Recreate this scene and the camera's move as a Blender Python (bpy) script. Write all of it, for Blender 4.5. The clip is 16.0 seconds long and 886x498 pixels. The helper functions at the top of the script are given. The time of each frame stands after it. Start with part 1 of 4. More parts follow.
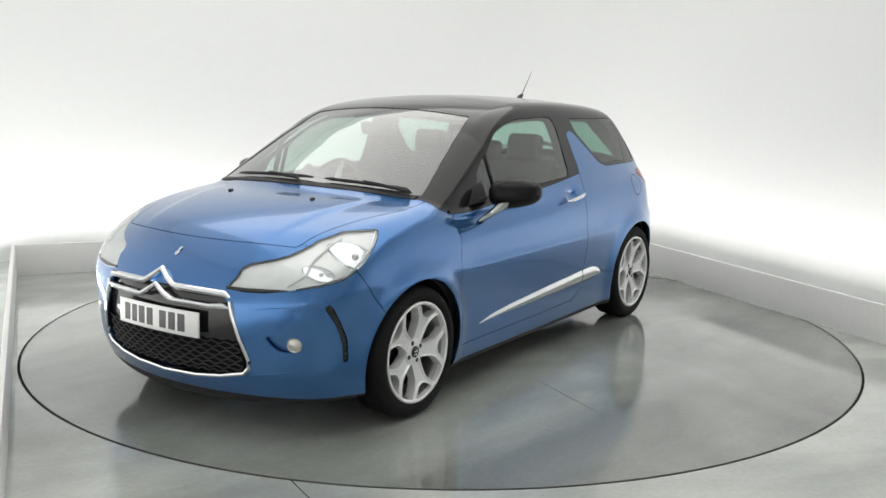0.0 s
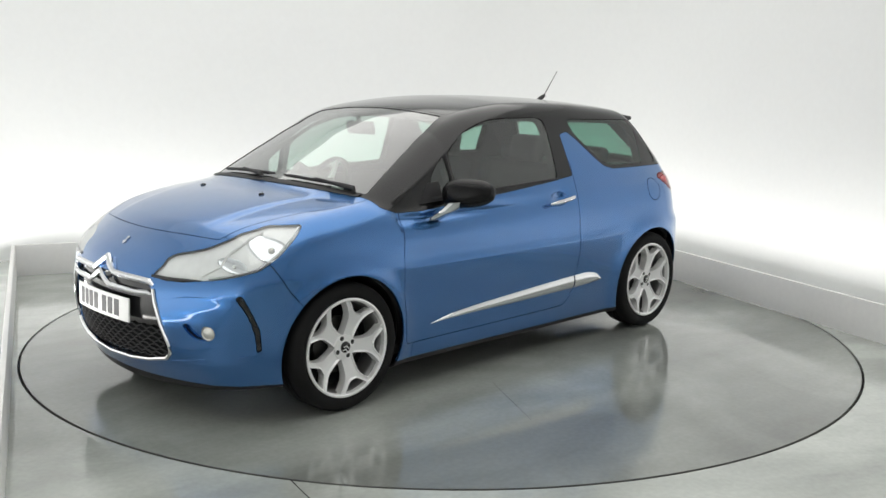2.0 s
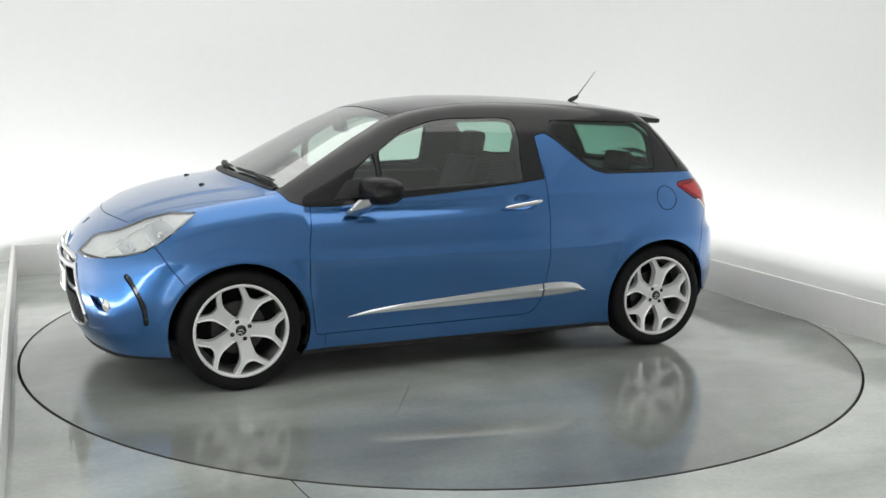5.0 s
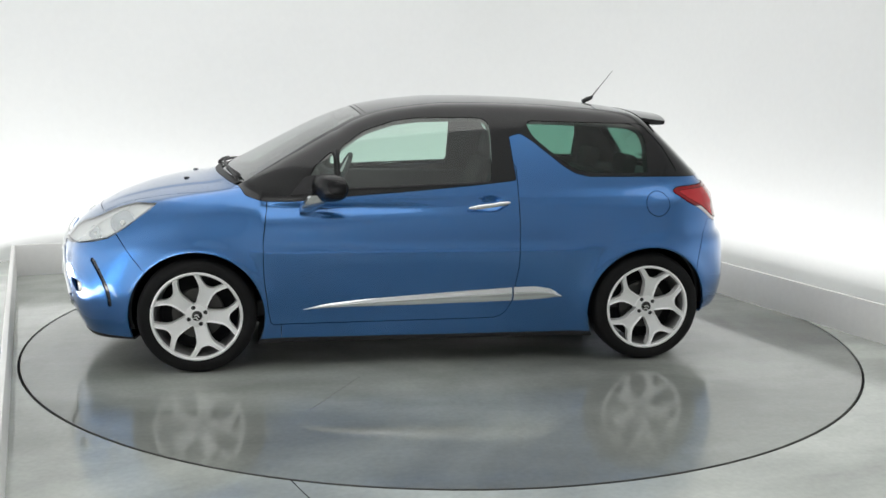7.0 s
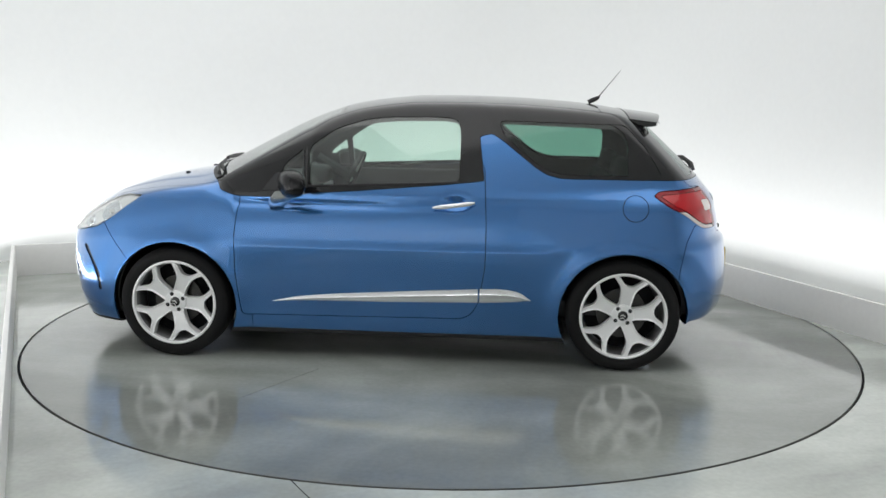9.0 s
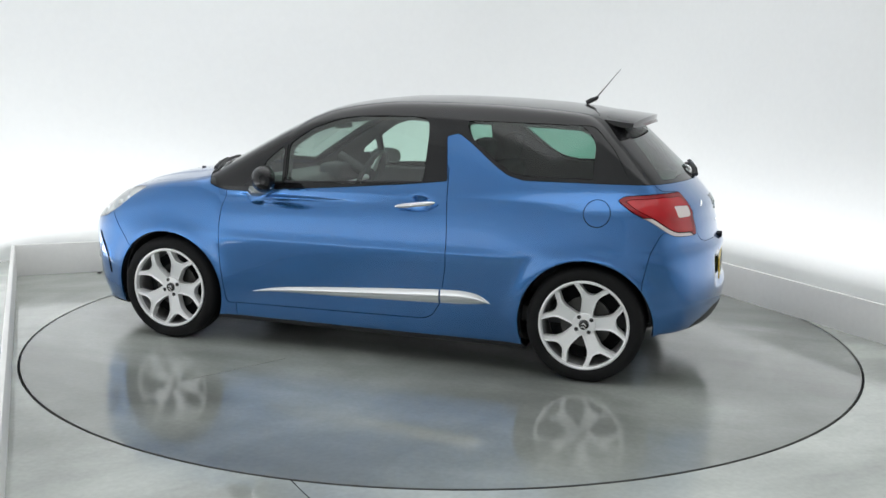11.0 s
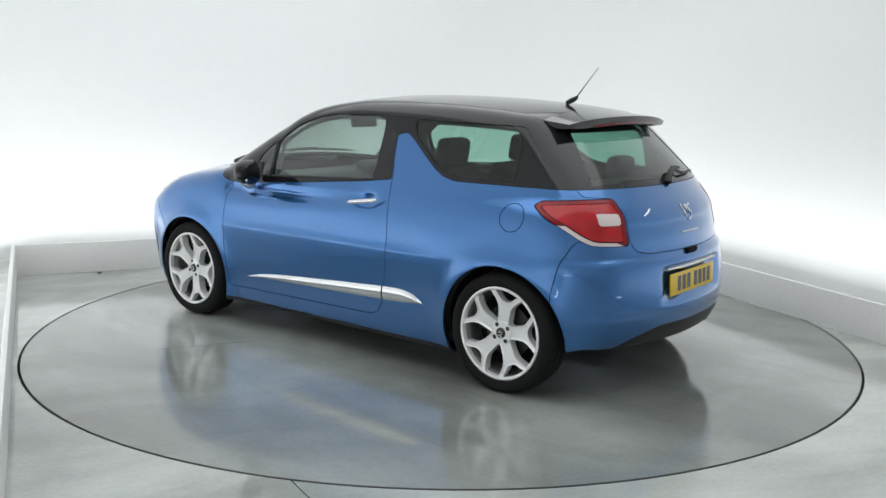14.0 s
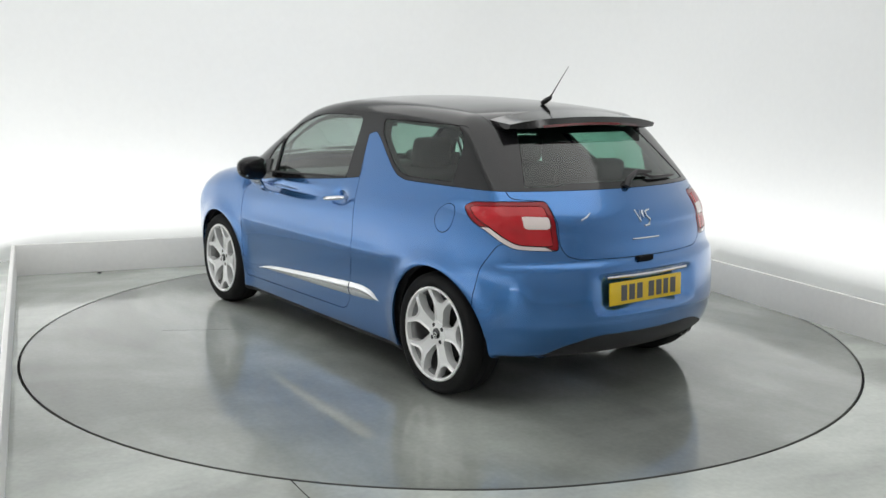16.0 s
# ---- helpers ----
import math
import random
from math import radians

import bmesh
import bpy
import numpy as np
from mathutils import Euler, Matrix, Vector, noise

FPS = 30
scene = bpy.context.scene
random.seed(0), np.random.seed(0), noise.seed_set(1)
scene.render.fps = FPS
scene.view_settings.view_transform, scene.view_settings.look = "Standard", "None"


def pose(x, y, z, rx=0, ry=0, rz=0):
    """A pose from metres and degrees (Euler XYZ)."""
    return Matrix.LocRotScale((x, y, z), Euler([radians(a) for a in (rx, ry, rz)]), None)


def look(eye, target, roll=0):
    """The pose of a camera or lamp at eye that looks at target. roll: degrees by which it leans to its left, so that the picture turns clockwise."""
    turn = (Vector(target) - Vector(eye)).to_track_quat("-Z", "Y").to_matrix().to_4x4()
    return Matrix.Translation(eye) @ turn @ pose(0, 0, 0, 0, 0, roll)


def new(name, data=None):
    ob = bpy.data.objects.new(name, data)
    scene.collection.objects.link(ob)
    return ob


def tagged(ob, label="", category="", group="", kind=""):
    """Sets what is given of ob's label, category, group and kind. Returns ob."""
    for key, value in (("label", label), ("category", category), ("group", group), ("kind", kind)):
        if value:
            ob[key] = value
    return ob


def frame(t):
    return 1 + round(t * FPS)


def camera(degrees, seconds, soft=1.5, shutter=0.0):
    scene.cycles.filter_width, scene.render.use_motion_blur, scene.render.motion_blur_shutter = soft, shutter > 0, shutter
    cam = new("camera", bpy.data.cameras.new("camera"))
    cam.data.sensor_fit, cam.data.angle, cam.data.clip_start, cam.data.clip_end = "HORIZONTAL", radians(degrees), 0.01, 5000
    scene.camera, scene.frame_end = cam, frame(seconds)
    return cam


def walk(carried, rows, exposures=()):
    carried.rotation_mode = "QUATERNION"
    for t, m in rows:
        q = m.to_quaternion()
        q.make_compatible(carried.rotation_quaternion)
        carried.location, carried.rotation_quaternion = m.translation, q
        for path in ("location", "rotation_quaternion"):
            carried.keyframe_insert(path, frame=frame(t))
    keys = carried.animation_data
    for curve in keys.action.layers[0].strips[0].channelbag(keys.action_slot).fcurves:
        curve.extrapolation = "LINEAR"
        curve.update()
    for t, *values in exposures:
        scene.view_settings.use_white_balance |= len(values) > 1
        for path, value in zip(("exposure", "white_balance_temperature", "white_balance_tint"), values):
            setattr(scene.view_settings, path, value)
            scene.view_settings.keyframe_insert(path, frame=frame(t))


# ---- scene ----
import functools

# ---- camera ----
cam = camera(50.52, 16.0, soft=1.5)
EYE = (0.0, -5.831, 1.511)
AIM = look(EYE, (0.0, -5.831 + math.cos(radians(9.82)), 1.511 - math.sin(radians(9.82))), 0.988)
walk(cam, [(0, AIM), (16, AIM)], exposures=[(0, 0.03, 6540, 10), (4, 0.03, 6500, 10), (7, 0.03, 6420, 10), (9, 0.03, 6350, 10), (12.5, 0.03, 6190, 10), (14.5, 0.03, 6210, 10), (16, 0.03, 6420, 10)])

# ---- light ----
world = bpy.data.worlds.new("world")
scene.world = world
world.use_nodes = True
world.node_tree.nodes["Background"].inputs[0].default_value = (1.0, 1.0, 1.0, 1)
world.node_tree.nodes["Background"].inputs[1].default_value = 0.05

TURN = 23.7            # the lit pit stands turned against the camera
TURNED = pose(0, 0, 0, 0, 0, TURN)
PIT_LEFT, PIT_RIGHT, PIT_BACK = -2.50, 2.357, 2.528
WALL_GAP = 0.75        # width of the light trough between kerb and wall
KERB_H, KERB_T = 0.246, 0.028
ROOM_FRONT, ROOM_TOP = -7.8, 3.6


def strip_lamp(name, u, v, length, along_v, power):
    """A row of tubes in the trough, shining up."""
    data = bpy.data.lights.new(name, "AREA")
    data.shape, data.size, data.size_y, data.energy = "RECTANGLE", 0.22, length, power
    data.color = (1.0, 0.985, 0.955)
    ob = new(name, data)
    ob.matrix_world = TURNED @ pose(u, v, 0.10, 180, 0, 0 if along_v else 90)
    return ob


strip_lamp("trough_light", 0.0, PIT_BACK + 0.42, 6.0, False, 33)
strip_lamp("trough_light", PIT_RIGHT + 0.42, -1.6, 8.0, True, 41)
strip_lamp("trough_light", PIT_LEFT - 0.42, -2.4, 9.6, True, 84)

def ceiling_lamp(u, v, w, h, power):
    data = bpy.data.lights.new("softbox_light", "AREA")
    data.shape, data.size, data.size_y, data.energy = "RECTANGLE", w, h, power
    data.color = (1.0, 0.985, 0.955)
    ob = new("softbox_light", data)
    ob.matrix_world = TURNED @ pose(u, v, ROOM_TOP - 0.12, 0, 0, 0)
    return ob

ceiling_lamp(0.0, -0.3, 4.6, 6.0, 84)


# ---- materials ----
def material(name, color, rough=0.5, metal=0.0, coat=0.0, spec=0.5, var=0.0, var_scale=3.0, grain=0.0, grain_scale=60.0, bump=0.0,
             rough_var=0.0, transmission=0.0, ior=1.45, emission=None, strength=0.0, flakes=False):
    m = bpy.data.materials.new(name)
    m.use_nodes = True
    nt = m.node_tree
    b = nt.nodes["Principled BSDF"]
    b.inputs["Base Color"].default_value = (*color, 1)
    b.inputs["Roughness"].default_value = rough
    b.inputs["Metallic"].default_value = metal
    b.inputs["Coat Weight"].default_value = coat
    b.inputs["Coat Roughness"].default_value = 0.04
    b.inputs["Specular IOR Level"].default_value = spec
    b.inputs["Transmission Weight"].default_value = transmission
    b.inputs["IOR"].default_value = ior
    if emission:
        b.inputs["Emission Color"].default_value = (*emission, 1)
        b.inputs["Emission Strength"].default_value = strength
    co = nt.nodes.new("ShaderNodeTexCoord")
    if var or grain:
        big = nt.nodes.new("ShaderNodeTexNoise")
        big.inputs["Scale"].default_value, big.inputs["Detail"].default_value = var_scale, 5
        fine = nt.nodes.new("ShaderNodeTexNoise")
        fine.inputs["Scale"].default_value, fine.inputs["Detail"].default_value = grain_scale, 3
        nt.links.new(co.outputs["Object"], big.inputs["Vector"])
        nt.links.new(co.outputs["Object"], fine.inputs["Vector"])
        mul = nt.nodes.new("ShaderNodeMath")
        mul.operation = "MULTIPLY_ADD"
        mul.inputs[1].default_value, mul.inputs[2].default_value = 2 * var, 1 - var
        nt.links.new(big.outputs["Fac"], mul.inputs[0])
        mul2 = nt.nodes.new("ShaderNodeMath")
        mul2.operation = "MULTIPLY_ADD"
        mul2.inputs[1].default_value, mul2.inputs[2].default_value = 2 * grain, 1 - grain
        nt.links.new(fine.outputs["Fac"], mul2.inputs[0])
        both = nt.nodes.new("ShaderNodeMath")
        both.operation = "MULTIPLY"
        nt.links.new(mul.outputs[0], both.inputs[0])
        nt.links.new(mul2.outputs[0], both.inputs[1])
        mix = nt.nodes.new("ShaderNodeVectorMath")
        mix.operation = "SCALE"
        mix.inputs[0].default_value = color
        nt.links.new(both.outputs[0], mix.inputs["Scale"])
        nt.links.new(mix.outputs[0], b.inputs["Base Color"])
        if rough_var:
            ro = nt.nodes.new("ShaderNodeMath")
            ro.operation = "MULTIPLY_ADD"
            ro.inputs[1].default_value, ro.inputs[2].default_value = 2 * rough_var, rough - rough_var
            nt.links.new(big.outputs["Fac"], ro.inputs[0])
            nt.links.new(ro.outputs[0], b.inputs["Roughness"])
        if bump:
            bu = nt.nodes.new("ShaderNodeBump")
            bu.inputs["Strength"].default_value, bu.inputs["Distance"].default_value = bump, 0.004
            nt.links.new(fine.outputs["Fac"], bu.inputs["Height"])
            nt.links.new(bu.outputs[0], b.inputs["Normal"])
    return m


M_PAINT = material("blue_metallic_paint", (0.046, 0.172, 0.44), 0.27, 0.84, coat=1.0, var=0.03, var_scale=2, grain=0.06, grain_scale=900)
M_PAINT.node_tree.nodes["Principled BSDF"].inputs["Coat IOR"].default_value = 1.52
M_ROOF = material("black_roof_paint", (0.010, 0.010, 0.011), 0.10, coat=0.2, spec=0.45, var=0.15, var_scale=4)
M_GLOSS = material("gloss_black_trim", (0.012, 0.012, 0.013), 0.16, coat=0.5)
M_MIRROR_CAP = material("black_mirror_cap", (0.008, 0.008, 0.009), 0.25, spec=0.3, var=0.1, var_scale=12)
M_BLACK = material("black_plastic", (0.022, 0.022, 0.024), 0.5, var=0.1, grain=0.15, grain_scale=300, bump=0.1)
M_DARK = material("dark_cavity", (0.008, 0.008, 0.009), 0.8, spec=0.2)
M_CHROME = material("chrome", (0.78, 0.79, 0.80), 0.1, 1.0)
M_RUBBER = material("tyre_rubber", (0.010, 0.010, 0.0105), 0.75, spec=0.25, var=0.15, grain=0.2, grain_scale=200, bump=0.2)
M_ALLOY = material("silver_alloy", (0.93, 0.93, 0.93), 0.28, 0.3, var=0.05, var_scale=8)
M_DISC = material("brake_steel", (0.07, 0.068, 0.066), 0.45, 0.8, var=0.15, var_scale=10)
M_BARREL = material("grey_rim_barrel", (0.28, 0.28, 0.28), 0.35, 0.7, var=0.2, var_scale=9)
M_WALL = material("white_studio_wall", (0.82, 0.83, 0.83), 0.75, var=0.02, var_scale=0.7, grain=0.02, grain_scale=20)
M_KERB = material("off_white_painted_kerb", (0.82, 0.815, 0.80), 0.5, var=0.04, var_scale=1.5, grain=0.04, grain_scale=25)


def floor_material(name, seed, streak, dull=1.0, pale=1.0):
    """Sealed grey floor: worn sheen, damp patches, fine scratches and dust."""
    m = bpy.data.materials.new(name)
    m.use_nodes = True
    nt = m.node_tree
    b = nt.nodes["Principled BSDF"]
    co = nt.nodes.new("ShaderNodeTexCoord")
    shift = nt.nodes.new("ShaderNodeMapping")
    shift.inputs["Location"].default_value = (seed, seed * 0.37, 0)
    nt.links.new(co.outputs["Object"], shift.inputs["Vector"])

    def noise_tex(scale, detail, distort=0.0, stretch=None):
        n = nt.nodes.new("ShaderNodeTexNoise")
        n.inputs["Scale"].default_value, n.inputs["Detail"].default_value, n.inputs["Distortion"].default_value = scale, detail, distort
        src = shift
        if stretch:
            src = nt.nodes.new("ShaderNodeMapping")
            src.inputs["Scale"].default_value, src.inputs["Rotation"].default_value = stretch, (0, 0, radians(streak))
            nt.links.new(shift.outputs[0], src.inputs["Vector"])
        nt.links.new(src.outputs[0], n.inputs["Vector"])
        return n

    def ramp(n, a, b_, lo, hi):
        r = nt.nodes.new("ShaderNodeMapRange")
        r.inputs["From Min"].default_value, r.inputs["From Max"].default_value = a, b_
        r.inputs["To Min"].default_value, r.inputs["To Max"].default_value = lo, hi
        nt.links.new(n.outputs["Fac"], r.inputs["Value"])
        return r

    def times(a, c):
        t = nt.nodes.new("ShaderNodeMath")
        t.operation = "MULTIPLY"
        nt.links.new(a.outputs[0], t.inputs[0])
        nt.links.new(c.outputs[0], t.inputs[1])
        return t

    patches = noise_tex(0.75, 6, 0.6)
    smear = noise_tex(1.0, 5, 0.3, (0.8, 2.4, 1))
    grit = noise_tex(38, 4)
    tone = times(times(ramp(patches, 0.36, 0.64, 0.66, 1.14), ramp(smear, 0.35, 0.7, 0.80, 1.10)), ramp(grit, 0.3, 0.7, 0.95, 1.05))
    col = nt.nodes.new("ShaderNodeVectorMath")
    col.operation = "SCALE"
    col.inputs[0].default_value = (0.244 * pale, 0.258 * pale, 0.240 * pale)
    nt.links.new(tone.outputs[0], col.inputs["Scale"])
    nt.links.new(col.outputs[0], b.inputs["Base Color"])
    ro = times(ramp(patches, 0.42, 0.60, 0.06 * dull, 0.13 * dull), ramp(smear, 0.38, 0.62, 0.7, 1.5))
    nt.links.new(ro.outputs[0], b.inputs["Roughness"])
    b.inputs["Specular IOR Level"].default_value = 0.9
    bu = nt.nodes.new("ShaderNodeBump")
    bu.inputs["Strength"].default_value, bu.inputs["Distance"].default_value = 0.07, 0.01
    wav = noise_tex(4.5, 4, 0.4)
    nt.links.new(wav.outputs["Fac"], bu.inputs["Height"])
    nt.links.new(bu.outputs[0], b.inputs["Normal"])
    return m


M_FLOOR = floor_material("grey_sealed_floor", 3.1, 20, 1.1, 2.15)
M_DISK = floor_material("grey_turntable_floor", 7.7, 65, 1.35, 1.42)


# ---- mesh helpers ----
def mesh_object(name, bm, mat, parent=None, label="", smooth=True, angle=35):
    me = bpy.data.meshes.new(name)
    bmesh.ops.recalc_face_normals(bm, faces=bm.faces)
    bm.to_mesh(me)
    bm.free()
    me.materials.append(mat)
    if smooth:
        me.shade_smooth()
        me.set_sharp_from_angle(angle=radians(angle))
    ob = new(name, me)
    if parent:
        ob.parent = parent
    return tagged(ob, label) if label else ob


def part(name, bm, mat, parent, label="", smooth=True, angle=35):
    return mesh_object(name, bm, mat, parent, label, smooth, angle)


def add_box(bm, x0, x1, y0, y1, z0, z1, m=None):
    r = bmesh.ops.create_cube(bm, size=1)
    t = Matrix.Translation(((x0 + x1) / 2, (y0 + y1) / 2, (z0 + z1) / 2)) @ Matrix.Diagonal((x1 - x0, y1 - y0, z1 - z0, 1))
    bmesh.ops.transform(bm, matrix=(m @ t) if m else t, verts=r["verts"])
    return r["verts"]


def bevel_all(bm, w, seg=2, limit=30):
    es = [e for e in bm.edges if len(e.link_faces) == 2 and e.calc_face_angle(0) > radians(limit)]
    bmesh.ops.bevel(bm, geom=es, offset=w, segments=seg, profile=0.6, affect="EDGES", clamp_overlap=True)


def add_lathe(bm, profile, n=48, m=None, closed=False):
    """Turns (radius, axial) points round the y axis."""
    rings = []
    for i in range(n):
        a = 2 * math.pi * i / n
        rings.append([bm.verts.new(Vector((r * math.cos(a), d, r * math.sin(a)))) for r, d in profile])
    k = len(profile)
    for i in range(n):
        a, b = rings[i], rings[(i + 1) % n]
        for j in range(k if closed else k - 1):
            jj = (j + 1) % k
            bm.faces.new((a[j], a[jj], b[jj], b[j]))
    vs = [v for r in rings for v in r]
    if m:
        bmesh.ops.transform(bm, matrix=m, verts=vs)
    return vs


def add_tube(bm, pts, radius, n=8, cap=True):
    """A round bar along a list of points; radius is a number or a list."""
    pts = [Vector(p) for p in pts]
    rs = radius if isinstance(radius, (list, tuple)) else [radius] * len(pts)
    rings, up = [], Vector((0, 0, 1))
    for i, p in enumerate(pts):
        d = (pts[min(i + 1, len(pts) - 1)] - pts[max(i - 1, 0)]).normalized()
        s = d.cross(up)
        s = s.normalized() if s.length > 0.05 else d.cross(Vector((0, 1, 0))).normalized()
        w = s.cross(d)
        rings.append([bm.verts.new(p + rs[i] * (math.cos(2 * math.pi * k / n) * s + math.sin(2 * math.pi * k / n) * w)) for k in range(n)])
    for a, b in zip(rings, rings[1:]):
        for k in range(n):
            bm.faces.new((a[k], a[(k + 1) % n], b[(k + 1) % n], b[k]))
    if cap:
        bm.faces.new(rings[0][::-1])
        bm.faces.new(rings[-1])


def add_prism(bm, poly, to3, lo, hi):
    """A flat polygon given depth: to3(a, b, depth) gives the point."""
    n = len(poly)
    A = [bm.verts.new(to3(a, b, lo)) for a, b in poly]
    B = [bm.verts.new(to3(a, b, hi)) for a, b in poly]
    for i in range(n):
        bm.faces.new((A[i], A[(i + 1) % n], B[(i + 1) % n], B[i]))
    bm.faces.new(A[::-1])
    bm.faces.new(B)


def rounded(poly, r=0.02, n=4):
    """Rounds the corners of a polygon; a third value of a point is its own radius."""
    out = []
    k = len(poly)
    for i in range(k):
        p, a, b = Vector(poly[i][:2]), Vector(poly[i - 1][:2]), Vector(poly[(i + 1) % k][:2])
        rr = poly[i][2] if len(poly[i]) > 2 else r
        da, db = (a - p), (b - p)
        t = min(rr, da.length * 0.48, db.length * 0.48)
        if t < 1e-4:
            out.append(tuple(p))
            continue
        s, e = p + da.normalized() * t, p + db.normalized() * t
        for j in range(n + 1):
            q = j / n
            out.append(tuple((1 - q) ** 2 * s + 2 * q * (1 - q) * p + q * q * e))
    return out


# ---- the place ----
def structure(name, bm, mat, label, smooth=False):
    ob = mesh_object(name, bm, mat, None, "", smooth)
    ob.matrix_world = TURNED
    return tagged(ob, label, kind="structure")


TABLE_R = 2.464
# floor with a round hole for the turntable
bm = bmesh.new()
n = 128
inner = [bm.verts.new((math.cos(2 * math.pi * i / n) * (TABLE_R + 0.013), math.sin(2 * math.pi * i / n) * (TABLE_R + 0.013), 0)) for i in range(n)]
deep = [bm.verts.new((v.co.x, v.co.y, -0.08)) for v in inner]
def on_square(a):
    c, s = math.cos(a), math.sin(a)
    k = 9.0 / max(abs(c), abs(s))
    return (c * k, s * k, 0)
outer = [bm.verts.new(on_square(2 * math.pi * i / n)) for i in range(n)]
for i in range(n):
    j = (i + 1) % n
    bm.faces.new((inner[i], inner[j], outer[j], outer[i]))
    bm.faces.new((deep[i], deep[j], inner[j], inner[i]))
structure("floor", bm, M_FLOOR, "grey sealed concrete floor with a wet-looking sheen and stains")
bm = bmesh.new()
bmesh.ops.create_circle(bm, cap_ends=True, radius=TABLE_R + 0.3, segments=96, matrix=Matrix.Translation((0, 0, -0.08)))
structure("pit_floor", bm, M_DARK, "dark pit under the turntable")
# turntable
bm = bmesh.new()
add_lathe(bm, [(0.0005, 0.0), (TABLE_R - 0.004, 0.0), (TABLE_R, -0.004), (TABLE_R, -0.06)], 128, Matrix.Rotation(radians(90), 4, "X"))
turntable = tagged(mesh_object("turntable", bm, M_DISK), "round grey glossy car turntable set flush in the floor", "turntable")

M_JOINT = material("filled_joint", (0.10, 0.10, 0.095), 0.3, var=0.3, var_scale=9)
bm = bmesh.new()
add_box(bm, 0.0, 0.57, -0.0016, 0.0016, -0.004, 0.0008, pose(0.60, 1.00, 0, 0, 0, 60.8))
part("joint", bm, M_JOINT, turntable, "thin dark joint in the turntable deck", False)
bm = bmesh.new()
add_lathe(bm, [(TABLE_R - 0.004, 0.0006), (TABLE_R - 0.001, 0.0006), (TABLE_R + 0.0005, -0.002), (TABLE_R + 0.0005, -0.05), (TABLE_R - 0.004, -0.05)], 128, Matrix.Rotation(radians(90), 4, "X"), closed=True)
part("edge_trim", bm, M_JOINT, turntable, "thin dark metal edge trim")

bm = bmesh.new()
add_lathe(bm, [(TABLE_R + 0.001, -0.012), (TABLE_R + 0.012, -0.012), (TABLE_R + 0.012, -0.05), (TABLE_R + 0.001, -0.05)], 128, Matrix.Rotation(radians(90), 4, "X"), closed=True)
structure("seam", bm, M_DARK, "dark seam round the turntable", True)

# kerbs round the pit
def kerb(name, u0, u1, v0, v1, foot=0.0):
    bm = bmesh.new()
    add_box(bm, u0, u1, v0, v1, foot, KERB_H)
    bevel_all(bm, 0.006, 2)
    return structure(name, bm, M_KERB, "low off-white painted kerb that hides the wall lights", True)

kerb("kerb_back", PIT_LEFT - KERB_T, PIT_RIGHT + KERB_T, PIT_BACK, PIT_BACK + KERB_T)
kerb("kerb_right", PIT_RIGHT, PIT_RIGHT + KERB_T, -4.6, PIT_BACK - 0.002, 0.006)
kerb("kerb_left", PIT_LEFT - KERB_T, PIT_LEFT, -4.2, PIT_BACK - 0.002)

# one curved white wall round the three sides, with rounded corners
def wall_loop():
    L, R, B, r = PIT_LEFT - WALL_GAP - 0.1, PIT_RIGHT + WALL_GAP + 0.1, PIT_BACK + WALL_GAP + 0.1, 1.3
    pts = [(L, ROOM_FRONT)]
    for i in range(9):
        a = math.pi - i * math.pi / 16
        pts.append((L + r + r * math.cos(a), B - r + r * math.sin(a)))
    for i in range(9):
        a = math.pi / 2 - i * math.pi / 16
        pts.append((R - r + r * math.cos(a), B - r + r * math.sin(a)))
    pts.append((R, ROOM_FRONT))
    return pts

def wall_mesh(pts, thick):
    bm = bmesh.new()
    k = len(pts)
    nrm = []
    for i in range(k):
        d = Vector(pts[min(i + 1, k - 1)]) - Vector(pts[max(i - 1, 0)])
        nrm.append(Vector((-d.y, d.x)).normalized())
    cols = []
    for p, q in zip(pts, nrm):
        o = Vector(p) + q * thick
        cols.append([bm.verts.new((p[0], p[1], 0.0)), bm.verts.new((p[0], p[1], ROOM_TOP)), bm.verts.new((o.x, o.y, ROOM_TOP)), bm.verts.new((o.x, o.y, 0.0))])
    for a, b in zip(cols, cols[1:]):
        for i in range(4):
            bm.faces.new((a[i], a[(i + 1) % 4], b[(i + 1) % 4], b[i]))
    return bm

structure("wall_cyclorama", wall_mesh(wall_loop(), 0.12), M_WALL, "smooth white curved studio wall washed by hidden lights", True)
bm = bmesh.new()
add_box(bm, PIT_LEFT - 1.2, PIT_RIGHT + 1.2, ROOM_FRONT - 0.15, ROOM_FRONT, 0, ROOM_TOP)
structure("wall_front", bm, M_WALL, "plain white studio wall")
bm = bmesh.new()
add_box(bm, PIT_LEFT - 1.2, PIT_RIGHT + 1.2, ROOM_FRONT - 0.2, PIT_BACK + 1.2, ROOM_TOP, ROOM_TOP + 0.1)
structure("ceiling", bm, M_WALL, "plain white studio ceiling")

bm = bmesh.new()
add_box(bm, 0.0, 0.62, -0.0018, 0.0018, 0.0, 0.0012, pose(-1.492, -1.972, 0, 0, 0, -82.8))
structure("floor_joint", bm, M_DARK, "thin dark joint in the floor")
bm = bmesh.new()
bmesh.ops.create_cone(bm, cap_ends=True, segments=16, radius1=0.016, radius2=0.012, depth=0.010, matrix=Matrix.Translation((-1.90, 2.47, 0.005)))
tagged(mesh_object("floor_bolt", bm, M_DARK), "small dark bolt in the floor by the kerb", "bolt").matrix_world = TURNED
